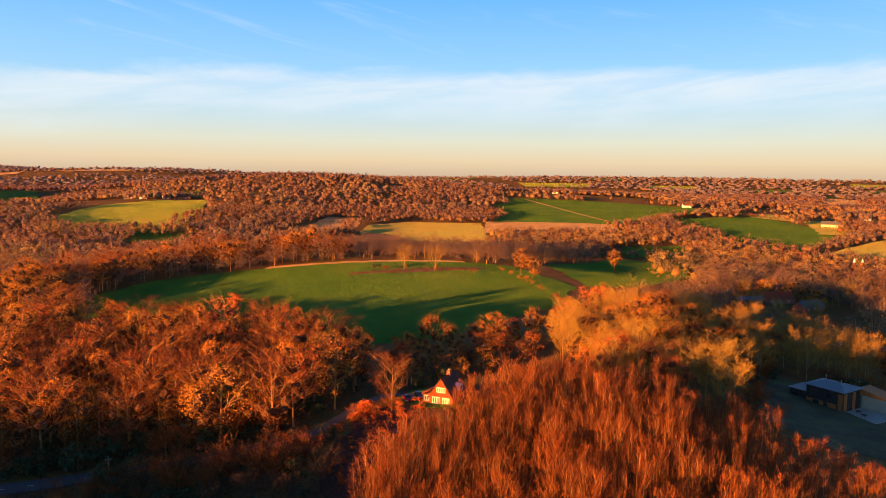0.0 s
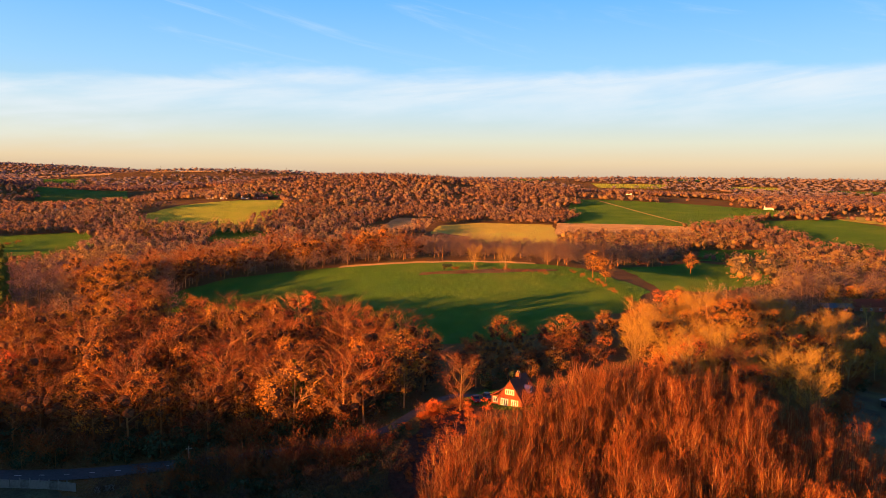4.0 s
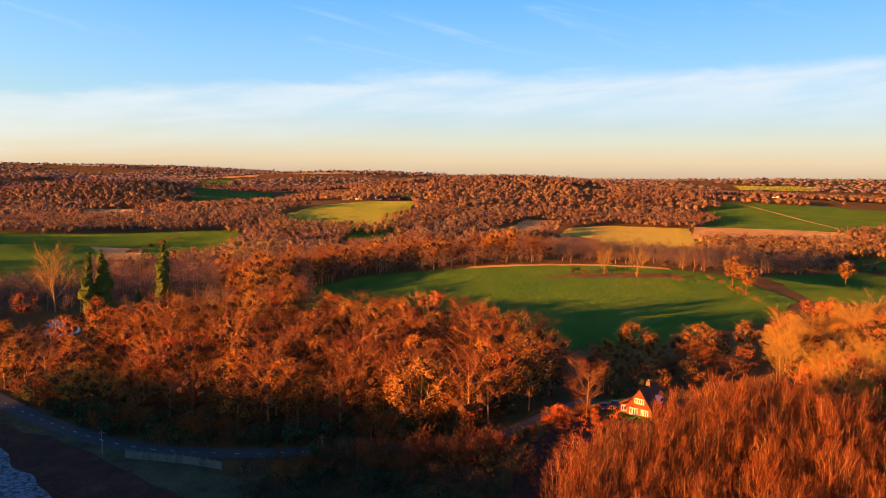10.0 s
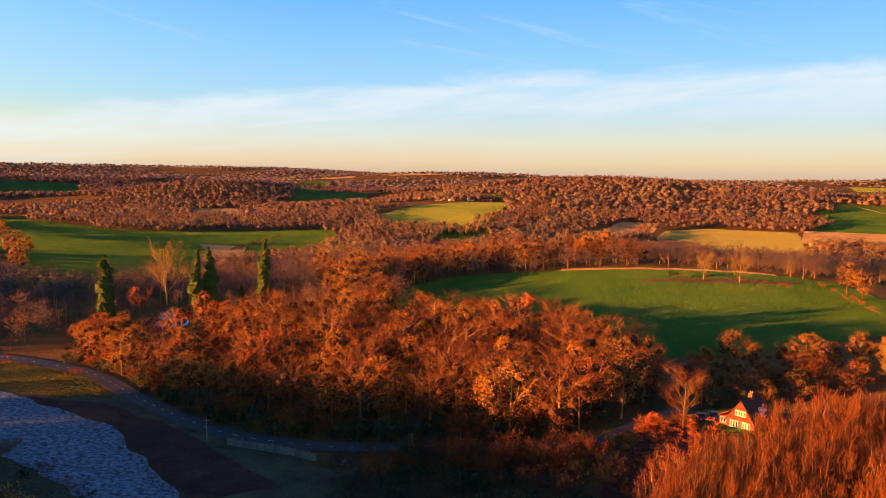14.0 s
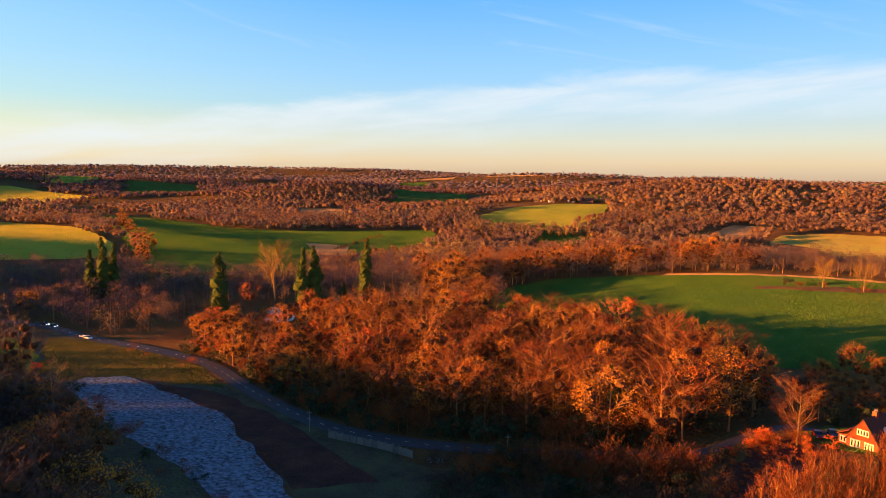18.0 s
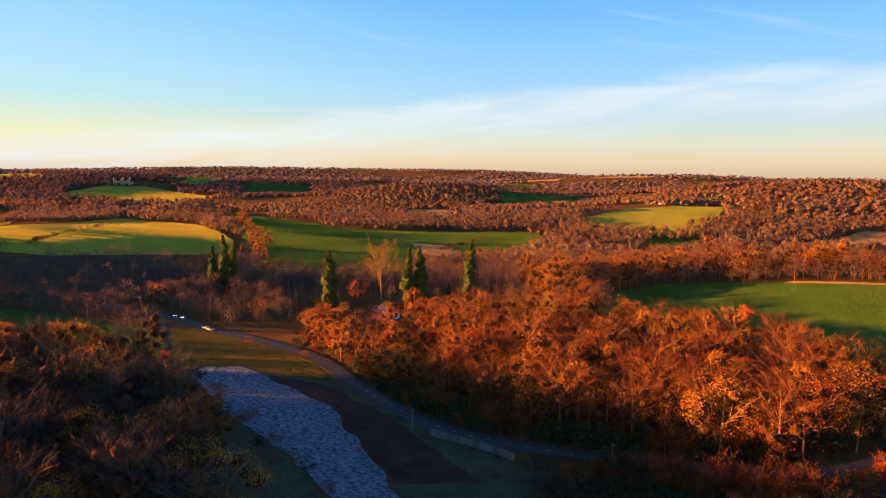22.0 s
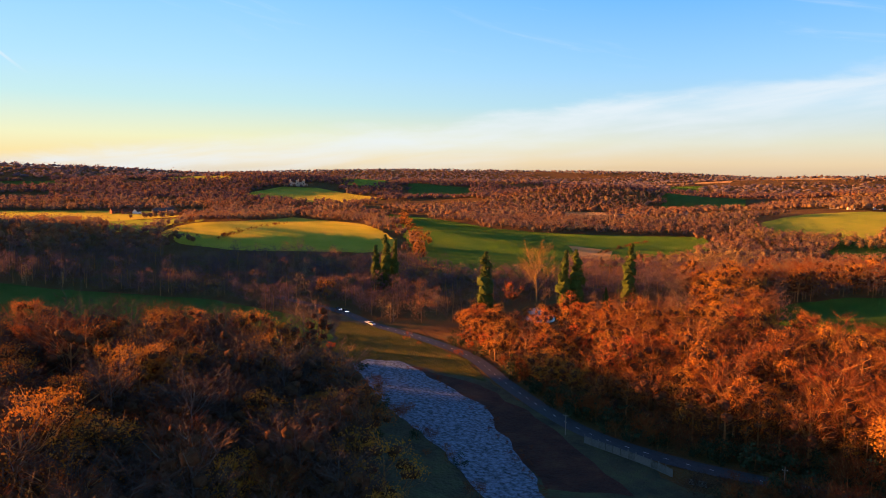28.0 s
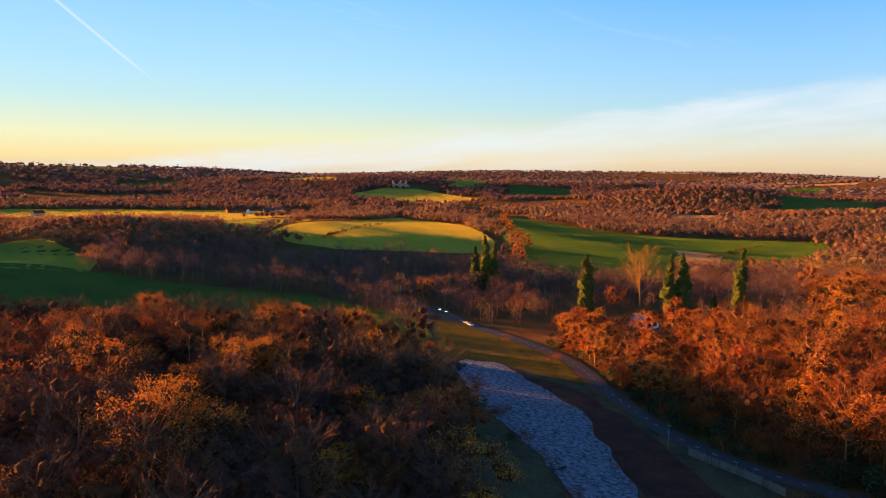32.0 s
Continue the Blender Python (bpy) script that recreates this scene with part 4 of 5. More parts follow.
belt([(40.9, 655), (39.3, 700), (37.4, 755)], 46, 1.5, ["bush", "ivy"], 0.4, 0.7, 0.5, group="hedge across a pasture", joined=True)
belt([(-17.3, 985), (-20.5, 1030), (-25, 1090)], 70, 2.5, ["bush"], 0.7, 1.2, 0.5, group="hedge across a pasture", joined=True)
belt([(-9, 500), (-13.9, 622), (-17, 628), (-20.5, 626)], 60, 1.5, ["ivy", "bush"], 0.35, 0.6, 0.5, group="hedge across a pasture", joined=True)
belt([(60.61, 360), (56.76, 318), (51.95, 272)], 14, 2.5, ["bush"], 0.25, 0.5)
belt([(46.95, 352), (46.37, 356), (46.08, 358)], 5, 1.5, ["oak", "bush"], 0.4, 0.6, 0.7, group="trees by the pond")
belt([(45.21, 352), (42.33, 350), (50.02, 345), (52.91, 330)], 12, 4, ["red", "oak"], 0.5, 0.75, 0.7, group="trees by the pond")
for (kind, fine), items in sorted(HEDGES.items()):
    gather("hedge", items, crowns(kind, fine), "low hedge plants and tussocks", models(kind, fine)[0][1].materials[0])
MID = [puff_tree(500 + i, 56, 0.72, 12.5, 12.5, 6, 0.24) for i in range(8)]
FAR = [puff_tree(600 + i, 15, 1.45, 11, 14.5, 4, 0.3) for i in range(8)]
SKY = [puff_tree(700 + i, 5, 2.8, 11, 27, 3, 0.3) for i in range(8)]
# Sector out of view: wood added on the hills there to block low sun
x, y = scatter(99, 138, 400, 660, 9.6)
gold = []
for poly, sp in (([(30.5, 780), (20, 770), (20, 812), (24, 822), (30.5, 830)], 9), ([(-17, 470), (-22, 470), (-37, 480), (-37, 660), (-30, 660), (-21, 700), (-17, 600)], 12),
                 ([(57, 470), (43, 470), (43, 492), (57, 500)], 11), ([(36, 520), (33, 540), (29, 620), (31, 660), (36, 600)], 10), ([(-3, 600), (-16, 700), (-20, 790), (-4, 780), (-3, 640)], 14)):
    gxs, gys = scatter_in(poly, sp, True)
    gold += [(p, q, rng.uniform(0.75, 1.05), int(rng.integers(0, 8))) for p, q in zip(gxs, gys)]
gather("golden_wood", gold, MID, "pale golden bare trees at the wood's edge", M_GOLDWOOD, soft=True, zlo=0.85, zhi=1.1)
gather("hill_wood", [(a, b, rng.uniform(0.9, 1.2), int(rng.integers(0, 8))) for a, b in zip(x, y)], FAR, "unseen woodland on a hill, added to cast shade", M_FARWOOD)
for az0, az1 in ((-40, 10), (10, 60), (60, 108)):
    x, y = scatter(az0, az1, 560, 1000, 9.8)
    counts["mid"] = counts.get("mid", 0) + len(x)
    gather("middle_wood", [(a, b, rng.uniform(0.7, 1.0), int(rng.integers(0, 8))) for a, b in zip(x, y)], MID, "mixed russet woodland in the valley", M_FARWOOD, soft=True, zlo=0.88, zhi=1.1)
x, y = scatter(-42, 108, 1000, 2200, 14.6, -0.2, 240)
counts["far"] = len(x)
# Past 1450 m most woods turn grey in colour, in place of haze
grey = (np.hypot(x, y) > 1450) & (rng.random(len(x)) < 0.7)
for test, mat, words in ((~grey, M_FARWOOD, "russet woods on far slopes"), (grey, M_SHADEHAZEWOOD, "woods on far slopes, greyed to stand for haze")):
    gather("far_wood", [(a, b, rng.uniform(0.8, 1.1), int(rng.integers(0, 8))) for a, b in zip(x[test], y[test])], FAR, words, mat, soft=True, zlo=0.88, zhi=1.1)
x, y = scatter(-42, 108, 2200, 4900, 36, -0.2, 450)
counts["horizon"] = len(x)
gather("far_wood", [(a, b, rng.uniform(0.8, 1.35), int(rng.integers(0, 8))) for a, b in zip(x, y)], SKY, "woods on the horizon, paled to stand for haze", M_HAZEWOOD, soft=True, zlo=0.8, zhi=1.1)
# undergrowth that closes the near woods
under = []
for poly, sp in ((WOOD_B, 6.5), (WOOD_W, 6.0), (NEAR_LEFT, 6.5)):
    x, y = scatter_in(poly, sp)
    under += [(a, b, rng.uniform(0.3, 0.55), int(rng.integers(0, 8))) for a, b in zip(x, y)]
LOW = [puff_tree(800 + i, 30, 1.0, 12, 12, 4) for i in range(8)]
gather("undergrowth", under, LOW, "brown undergrowth below the near woods", M_SHADEBRAMBLE, soft=True)
# oaks whose crowns stand up into the last sun
CANOPY = [(84.75, 328, 1.2), (83.35, 322, 1.1), (80.95, 247, 1.15), (79.05, 252, 1.05), (76.45, 257, 1.2), (75.15, 262, 1.1), (73.85, 270, 1.1), (71.85, 266, 1.05), (70.05, 266, 1.15), (79.85, 201, 1.3), (77.95, 193, 1.35), (76.55, 198, 1.25),
          (75.15, 207, 1.2), (73.05, 212, 1.1), (66.05, 221, 1.0), (64.85, 214, 1.05), (63.85, 208, 1.1), (83.55, 150, 1.35), (85.95, 139, 1.45), (80.85, 143, 1.25), (69.65, 226, 1.05), (88.55, 190, 1.4), (87.55, 260, 1.3), (90.55, 240, 1.35)]
# single trees that stand out
for kind, az, r, k in [("column", 50.31, 362, 1.38), ("column", 43.77, 385, 1.3), ("column", 42.81, 388, 1.32), ("column", 38.58, 400, 1.3), ("column", 17.89, 188, 0.72), ("column", 59.45, 437, 1.2), ("column", 58.59, 444, 1.34), ("column", 57.82, 448, 1.14),
                       ("pale", 45.98, 413, 1.95), ("oak", -6.6, 408, 1.0), ("oak", -7.6, 400, 0.85), ("pale", 0.58, 402, 0.85), ("pale", 3.17, 402, 0.85), ("ivy", 5.48, 401, 1.0), ("oak", -14.1, 500, 0.8),
                       ("oak", -13.2, 335, 0.85), ("red", -14.6, 325, 0.7), ("red", -14.5, 236, 0.6), ("bush", -2.2, 226, 1.2), ("oak", 60.1, 171, 1.15), ("red", 85.55, 262, 1.0), ("oak", 63.55, 405, 0.95), ("ivy", 2.12, 200, 1.2), ("ivy", 0, 204, 1.2),
                       ("redbush", 51.56, 296, 0.7), ("redbush", 63.15, 288, 0.6), ("red", 47.91, 395, 0.85), ("column", 16.84, 192, 0.5), ("column", 40.4, 390, 0.5), ("ivy", 10.58, 186, 1.0)]:
    plant(kind, *polar(az, r), k)
for az, r, k in CANOPY:
    plant("oak", *polar(az, r), k, 0.9, group="tall oaks of the valley wood")
for az, r in [(55.99, 600), (56.18, 640), (56.37, 680), (56.57, 730), (56.76, 790), (56.95, 850), (57.24, 920), (55.8, 560), (55.41, 620)]:
    for _ in range(2):
        q = polar(az + rng.normal(0, 0.25), r + rng.normal(0, 12))
        plant("oak", *q, rng.uniform(0.75, 1.0), 0.5, group="hedgerow trees")
plant("birch", *polar(4.14, 177), 0.8, name="birch_tree")


# clumps of trees on the skyline
sky_trees = []
for az, r, n, spread in [(-7.7, 3150, 14, 40), (-11.3, 3150, 6, 18), (-18.5, 3300, 14, 70), (-15, 3250, 8, 60), (20.68, 2920, 16, 90), (24.53, 2920, 10, 50), (15.87, 3000, 8, 60), (37.33, 3900, 14, 60), (43.29, 3950, 10, 90), (52.91, 4150, 16, 200), (29.82, 2950, 12, 90), (75.55, 3050, 14, 160), (87.55, 2900, 12, 160)]:
    for _ in range(n):
        q = polar(az + math.degrees(rng.normal(0, spread) / r), r + rng.normal(0, 30))
        sky_trees.append((*q, rng.uniform(0.7, 1.3), int(rng.integers(0, 8))))
gather("skyline_trees", sky_trees, FAR, "clumps of trees on the skyline", M_SHADEHAZEWOOD)


# ---------- buildings and small things ----------
def part(name, bm, mat, parent, label=""):
    me = bpy.data.meshes.new(name)
    bmesh.ops.recalc_face_normals(bm, faces=bm.faces[:])
    bm.to_mesh(me)
    bm.free()
    me.materials.append(mat)
    o = new(name, me)
    o.parent = parent
    if label:
        o["label"] = label
    return o


def box(x0, y0, z0, x1, y1, z1, bevel=0.0):
    bm = bmesh.new()
    bmesh.ops.create_cube(bm, size=1)
    for v in bm.verts:
        v.co = Vector((x0 + (v.co.x + 0.5) * (x1 - x0), y0 + (v.co.y + 0.5) * (y1 - y0), z0 + (v.co.z + 0.5) * (z1 - z0)))
    if bevel:
        bmesh.ops.bevel(bm, geom=bm.edges[:], offset=bevel, segments=1, affect="EDGES")
    return bm


def prism(profile, y0, y1):
    """A profile in x and z drawn along y."""
    bm = bmesh.new()
    a = [bm.verts.new((x, y0, z)) for x, z in profile]
    b = [bm.verts.new((x, y1, z)) for x, z in profile]
    bm.faces.new(a)
    bm.faces.new(b[::-1])
    for i in range(len(a)):
        j = (i + 1) % len(a)
        bm.faces.new((a[j], a[i], b[i], b[j]))
    return bm


def cone(r0, r1, h, x=0, y=0, z=0, n=12):
    bm = bmesh.new()
    bmesh.ops.create_cone(bm, cap_ends=True, segments=n, radius1=r0, radius2=r1, depth=h, matrix=Matrix.Translation((x, y, z + h / 2)))
    return bm


def root_at(name, az, r, turn, label, category, group="", sink=0.0):
    x, y = polar(az, r)
    o = tagged(new(name, None), label, category, group)
    o.matrix_world = pose(x, y, gz(x, y) - sink, 0, 0, turn)
    return o


M_TILEHUNG = material("hung_clay_tiles", [(0.3, (0.17, 0.035, 0.018)), (0.7, (0.28, 0.065, 0.03))], 2.5, 0.85, 0.2)
M_ROOFTILE = material("roof_tiles", [(0.3, (0.10, 0.045, 0.03)), (0.7, (0.19, 0.08, 0.05))], 2.0, 0.85, 0.3)
M_SLATE = material("slate", [(0.3, (0.07, 0.075, 0.085)), (0.7, (0.12, 0.125, 0.135))], 2.0, 0.6, 0.1)
M_WHITE = material("white_paint", [(0.3, (0.74, 0.72, 0.68)), (0.7, (0.82, 0.8, 0.77))], 1.5, 0.7)
M_CREAM = material("pale_stone", [(0.3, (0.38, 0.33, 0.25)), (0.7, (0.48, 0.42, 0.33))], 0.5, 0.9)
M_BRICK = material("red_brick", [(0.3, (0.26, 0.08, 0.045)), (0.7, (0.38, 0.13, 0.075))], 1.5, 0.9, 0.1)
M_DARKWOOD = material("dark_cladding", [(0.3, (0.03, 0.026, 0.026)), (0.7, (0.06, 0.05, 0.045))], 1.5, 0.7, 0.1)
M_CEDAR = material("cedar_cladding", [(0.3, (0.34, 0.11, 0.03)), (0.7, (0.46, 0.18, 0.055))], 2.0, 0.6, 0.1)
M_GLASS = material("window_glass", [(0.3, (0.02, 0.025, 0.03)), (0.7, (0.03, 0.035, 0.04))], 0.5, 0.05, spec=0.8)
M_ZINC = material("zinc_roof", [(0.3, (0.16, 0.17, 0.2)), (0.7, (0.22, 0.23, 0.26))], 0.8, 0.45, metal=0.3)
M_CONC = material("concrete", [(0.3, (0.26, 0.25, 0.24)), (0.5, (0.36, 0.35, 0.33)), (0.7, (0.44, 0.43, 0.41))], 0.6, 0.9, 0.2, detail=8)
M_OLDWALL = material("weathered_concrete", [(0.3, (0.07, 0.065, 0.05)), (0.45, (0.17, 0.155, 0.13)), (0.6, (0.24, 0.22, 0.19)), (0.75, (0.13, 0.13, 0.09))], 0.9, 0.95, 0.3, detail=10, use_random=0.25)
M_PAVE = material("paving", [(0.3, (0.3, 0.27, 0.24)), (0.7, (0.42, 0.38, 0.34))], 1.0, 0.85, 0.1)
M_POLE = material("weathered_pole", [(0.3, (0.25, 0.2, 0.15)), (0.7, (0.38, 0.31, 0.24))], 2.0, 0.9)
M_METAL = material("grey_metal", [(0.3, (0.3, 0.3, 0.31)), (0.7, (0.4, 0.4, 0.41))], 2.0, 0.4, metal=0.8)
M_RUBBER = material("tyre_rubber", [(0.3, (0.015, 0.015, 0.015)), (0.7, (0.025, 0.025, 0.025))], 3.0, 0.9)
M_CARRED = material("red_car_paint", [(0.3, (0.35, 0.012, 0.012)), (0.7, (0.42, 0.02, 0.018))], 1.0, 0.25, spec=0.5)
M_CARWHITE = material("white_car_paint", [(0.3, (0.75, 0.75, 0.75)), (0.7, (0.8, 0.8, 0.8))], 1.0, 0.25, spec=0.5)
M_CARGREY = material("dark_car_paint", [(0.3, (0.05, 0.055, 0.065)), (0.7, (0.07, 0.075, 0.085))], 1.0, 0.25, spec=0.5)
M_LENS = material("lamp_lens", [(0.3, (0.8, 0.82, 0.85)), (0.7, (0.85, 0.87, 0.9))], 1.0, 0.1, spec=0.6)
M_LIT = bpy.data.materials.new("headlight_on")
M_LIT.use_nodes = True
M_LIT.node_tree.nodes["Principled BSDF"].inputs["Emission Color"].default_value = (0.9, 0.95, 1, 1)
M_LIT.node_tree.nodes["Principled BSDF"].inputs["Emission Strength"].default_value = 3.0


def window(parent, x0, x1, z0, z1, y, panes, side="y", frame_mat=None, bar=0.04):
    """A window proud of a wall that faces along -y (or +x): frame bars and panes."""
    def place(a0, a1, c0, c1, d0, d1):
        return box(a0, d0, c0, a1, d1, c1) if side == "y" else box(d0, a0, c0, d1, a1, c1)
    sgn = -1 if side == "y" else 1
    d = [y, y + sgn * 0.06]
    w = part("window", place(x0 - 0.06, x1 + 0.06, z0 - 0.06, z1 + 0.06, min(d), max(d)), frame_mat or M_WHITE, parent)
    step_w = (x1 - x0) / panes
    d = [y + sgn * 0.06, y + sgn * 0.075]
    for i in range(panes):
        part("pane", place(x0 + i * step_w + bar, x0 + (i + 1) * step_w - bar, z0 + bar, z1 - bar, min(d), max(d)), M_GLASS, w, "dark reflecting glass")
    return w


def simple_house(name, az, r, turn, w, d, eaves, ridge, wall_mat, roof_mat, label, category="house", chimney=True, windows=2, group=""):
    """A gabled house; the front faces along local -y, the ridge runs along x."""
    h = root_at(name, az, r, turn, label, category, group, 0.4)
    part("wall", prism([(-d / 2, 0), (d / 2, 0), (d / 2, eaves), (0, ridge - 0.15), (-d / 2, eaves)], -w / 2, w / 2), wall_mat, h).matrix_local = pose(0, 0, 0, 0, 0, 90)
    for sg in (-1, 1):
        t = 0.18
        prof = [(0, ridge), (sg * (d / 2 + 0.4), eaves - 0.4 * (ridge - eaves) / (d / 2)), (sg * (d / 2 + 0.4), eaves - 0.4 * (ridge - eaves) / (d / 2) + t), (0, ridge + t)]
        part("roof", prism(prof, -w / 2 - 0.3, w / 2 + 0.3), roof_mat, h).matrix_local = pose(0, 0, 0, 0, 0, 90)
    if chimney:
        c = part("chimney", box(w * 0.28, -0.4, eaves, w * 0.28 + 0.8, 0.4, ridge + 1.3, 0.04), M_BRICK, h)
        for k in (0.2, 0.55):
            part("chimney_pot", cone(0.11, 0.09, 0.4, w * 0.28 + k, 0, ridge + 1.3, 8), M_TILEHUNG, c)
    storeys = 2 if eaves > 4 else 1
    for st in range(storeys):
        for i in range(windows):
            cx = -w / 2 + (i + 0.7) * w / (windows + 0.4)
            window(h, cx - 0.55, cx + 0.55, 0.9 + 2.6 * st, 2.0 + 2.6 * st, -d / 2, 2)
    part("door", box(-0.45, -d / 2 - 0.05, 0, 0.45, -d / 2, 2.05), M_DARKWOOD, h)
    return h


def cottage():
    """Tile-hung chalet cottage: steep front gable, porch wing, dormer on the side slope."""
    h = root_at("cottage", -0.7, 183, -26, "small cottage with red tile-hung gable and white windows", "cottage", sink=0.3)
    W, D, E, R = 3.5, 4.6, 2.5, 7.3
    part("wall", prism([(-W, 0), (W, 0), (W, E), (-W, E)], -D, D), M_BRICK, h, "red brick ground floor")
    g = part("gable", prism([(-W - 0.05, E), (W + 0.05, E), (0.25, R - 0.3), (-0.25, R - 0.3)], -D - 0.08, -D + 0.25), M_TILEHUNG, h, "red hung tiles on the gable")
    part("rear_gable", prism([(-W, E), (W, E), (0, R - 0.3)], D - 0.25, D), M_TILEHUNG, h)
    for row in range(11):
        z = E + 0.12 + row * 0.46
        half = (W + 0.05) * (1 - (z - E) / (R - E)) - 0.05
        if half > 0.35:
            part("tile_course", box(-half, -D - 0.12, z, half, -D - 0.08, z + 0.30), M_TILEHUNG, g)
    for sg in (-1, 1):
        prof = [(0, R), (sg * (W + 0.5), E - 0.95), (sg * (W + 0.5), E - 0.75), (0, R + 0.24)]
        part("roof", prism(prof, -D - 0.35, D + 0.35), M_ROOFTILE, h, "dark clay-tiled steep roof")
    window(h, -1.25, 1.25, 3.6, 4.9, -D - 0.12, 4, bar=0.15)
    for a, b in ((-2.6, -0.5), (0.5, 2.4)):
        window(h, a, b, 0.4, 2.2, -D, 3, bar=0.2)
    dm = part("dormer", prism([(-1.0, 3.2), (1.0, 3.2), (1.0, 4.7), (0, 5.2), (-1.0, 4.7)], -3.3, -0.6), M_WHITE, h, "white dormer on the side slope")
    dm.matrix_local = pose(0, 1.0, 0, 0, 0, 90)
    window(dm, -0.7, 0.7, 3.6, 4.55, -3.3, 2, frame_mat=M_WHITE)
    ch = part("chimney", box(-0.5, -0.3, R - 1.4, 0.5, 0.9, R + 1.2, 0.05), M_BRICK, h)
    for k in (-0.2, 0.25):
        part("chimney_pot", cone(0.13, 0.1, 0.45, k, 0.3, R + 1.2, 8), M_CREAM, ch)
    p = part("porch", prism([(-W - 2.4, 0), (-W, 0), (-W, 2.6), (-W - 2.4, 2.1)], -D + 0.8, D - 2), M_BRICK, h, "low brick side wing")
    part("porch_roof", prism([(-W - 2.7, 2.1), (-W + 0.1, 3.6), (-W + 0.1, 3.8), (-W - 2.7, 2.3)], -D + 0.5, D - 1.7), M_TILEHUNG, h)
    window(p, -W - 1.9, -W - 0.5, 0.5, 1.95, -D + 0.8, 2, bar=0.2)
    return h


cottage()


def car(name, x, y, turn, paint, label, lights=None):
    """Small hatchback: body shell, glasshouse, wheels, lamps."""
    c = tagged(new(name, None), label, "car", "cars")
    c.matrix_world = pose(x, y, gz(x, y) + 0.24, 0, 0, turn)
    body = [(-2.0, 0.3), (-1.95, 0.75), (-1.6, 0.95), (-0.9, 0.98), (1.0, 0.95), (1.85, 0.78), (2.02, 0.55), (2.0, 0.28)]
    part("body", prism(body, -0.85, 0.85), paint, c)
    part("cabin", prism([(-1.75, 0.95), (-1.35, 1.42), (0.2, 1.45), (0.95, 0.95)], -0.72, 0.72), M_GLASS, c, "dark glass cabin")
    part("roof_panel", prism([(-1.4, 1.42), (-1.3, 1.47), (0.15, 1.5), (0.25, 1.44)], -0.7, 0.7), paint, c)
    for wx in (-1.25, 1.25):
        for wy in (-0.82, 0.82):
            bm = cone(0.32, 0.32, 0.2, 0, 0, -0.1, 14)
            bmesh.ops.rotate(bm, verts=bm.verts[:], matrix=Matrix.Rotation(radians(90), 3, "X"))
            bmesh.ops.translate(bm, verts=bm.verts[:], vec=(wx, wy, 0.32))
            w = part("wheel", bm, M_RUBBER, c)
            bm = cone(0.2, 0.2, 0.22, 0, 0, -0.11, 10)
            bmesh.ops.rotate(bm, verts=bm.verts[:], matrix=Matrix.Rotation(radians(90), 3, "X"))
            bmesh.ops.translate(bm, verts=bm.verts[:], vec=(wx, wy, 0.32))
            part("rim", bm, M_METAL, w)
    for wy in (-0.62, 0.62):
        part("headlight", box(1.86, wy - 0.2, 0.58, 2.04, wy + 0.2, 0.74, 0.03), lights or M_LENS, c)
        part("tail_light", box(-2.02, wy - 0.15, 0.6, -1.93, wy + 0.15, 0.8), M_CARRED, c)
    return c


qx, qy = polar(2.79, 185)
car("car", qx, qy, -70, M_CARRED, "small red car parked beside the cottage")
qx, qy = polar(1.83, 187.5)
car("car", qx, qy, -70, M_CARGREY, "dark car parked beside the cottage")


def on_road(t, side):
    i = min(int(t), len(ROAD) - 2)
    p, d = ROAD[i], (ROAD[i + 1] - ROAD[i]).normalized()
    q = p + (ROAD[i + 1] - p) * (t - i) + Vector((-d.y, d.x, 0)) * side
    return q.x, q.y, math.degrees(math.atan2(d.y, d.x))


a, b, c = on_road(24.2, -1.6)
car("car", a, b, c, M_CARWHITE, "white car towing a trailer along the road")
tr = tagged(new("trailer", None), "low open trailer behind a white car", "trailer")
a, b, c = on_road(23.3, -1.6)
tr.matrix_world = pose(a, b, gz(a, b) + 0.24, 0, 0, c)
part("bed", box(-1.6, -0.8, 0.5, 1.4, 0.8, 0.6), M_METAL, tr)
for wy in (-0.8, 0.75):
    part("side_board", box(-1.6, wy, 0.6, 1.4, wy + 0.05, 1.0), M_CARWHITE, tr)
part("drawbar", box(1.4, -0.05, 0.45, 2.3, 0.05, 0.53), M_METAL, tr)
for wy in (-0.9, 0.9):
    bm = cone(0.3, 0.3, 0.2, 0, 0, -0.1, 12)
    bmesh.ops.rotate(bm, verts=bm.verts[:], matrix=Matrix.Rotation(radians(90), 3, "X"))
    bmesh.ops.translate(bm, verts=bm.verts[:], vec=(-0.2, wy, 0.3))
    part("wheel", bm, M_RUBBER, tr)
for k in (16.2, 14.4):
    a, b, c = on_road(k, 1.5)
    car("car", a, b, c, M_CARGREY, "dark car on the road with headlights on", M_LIT)


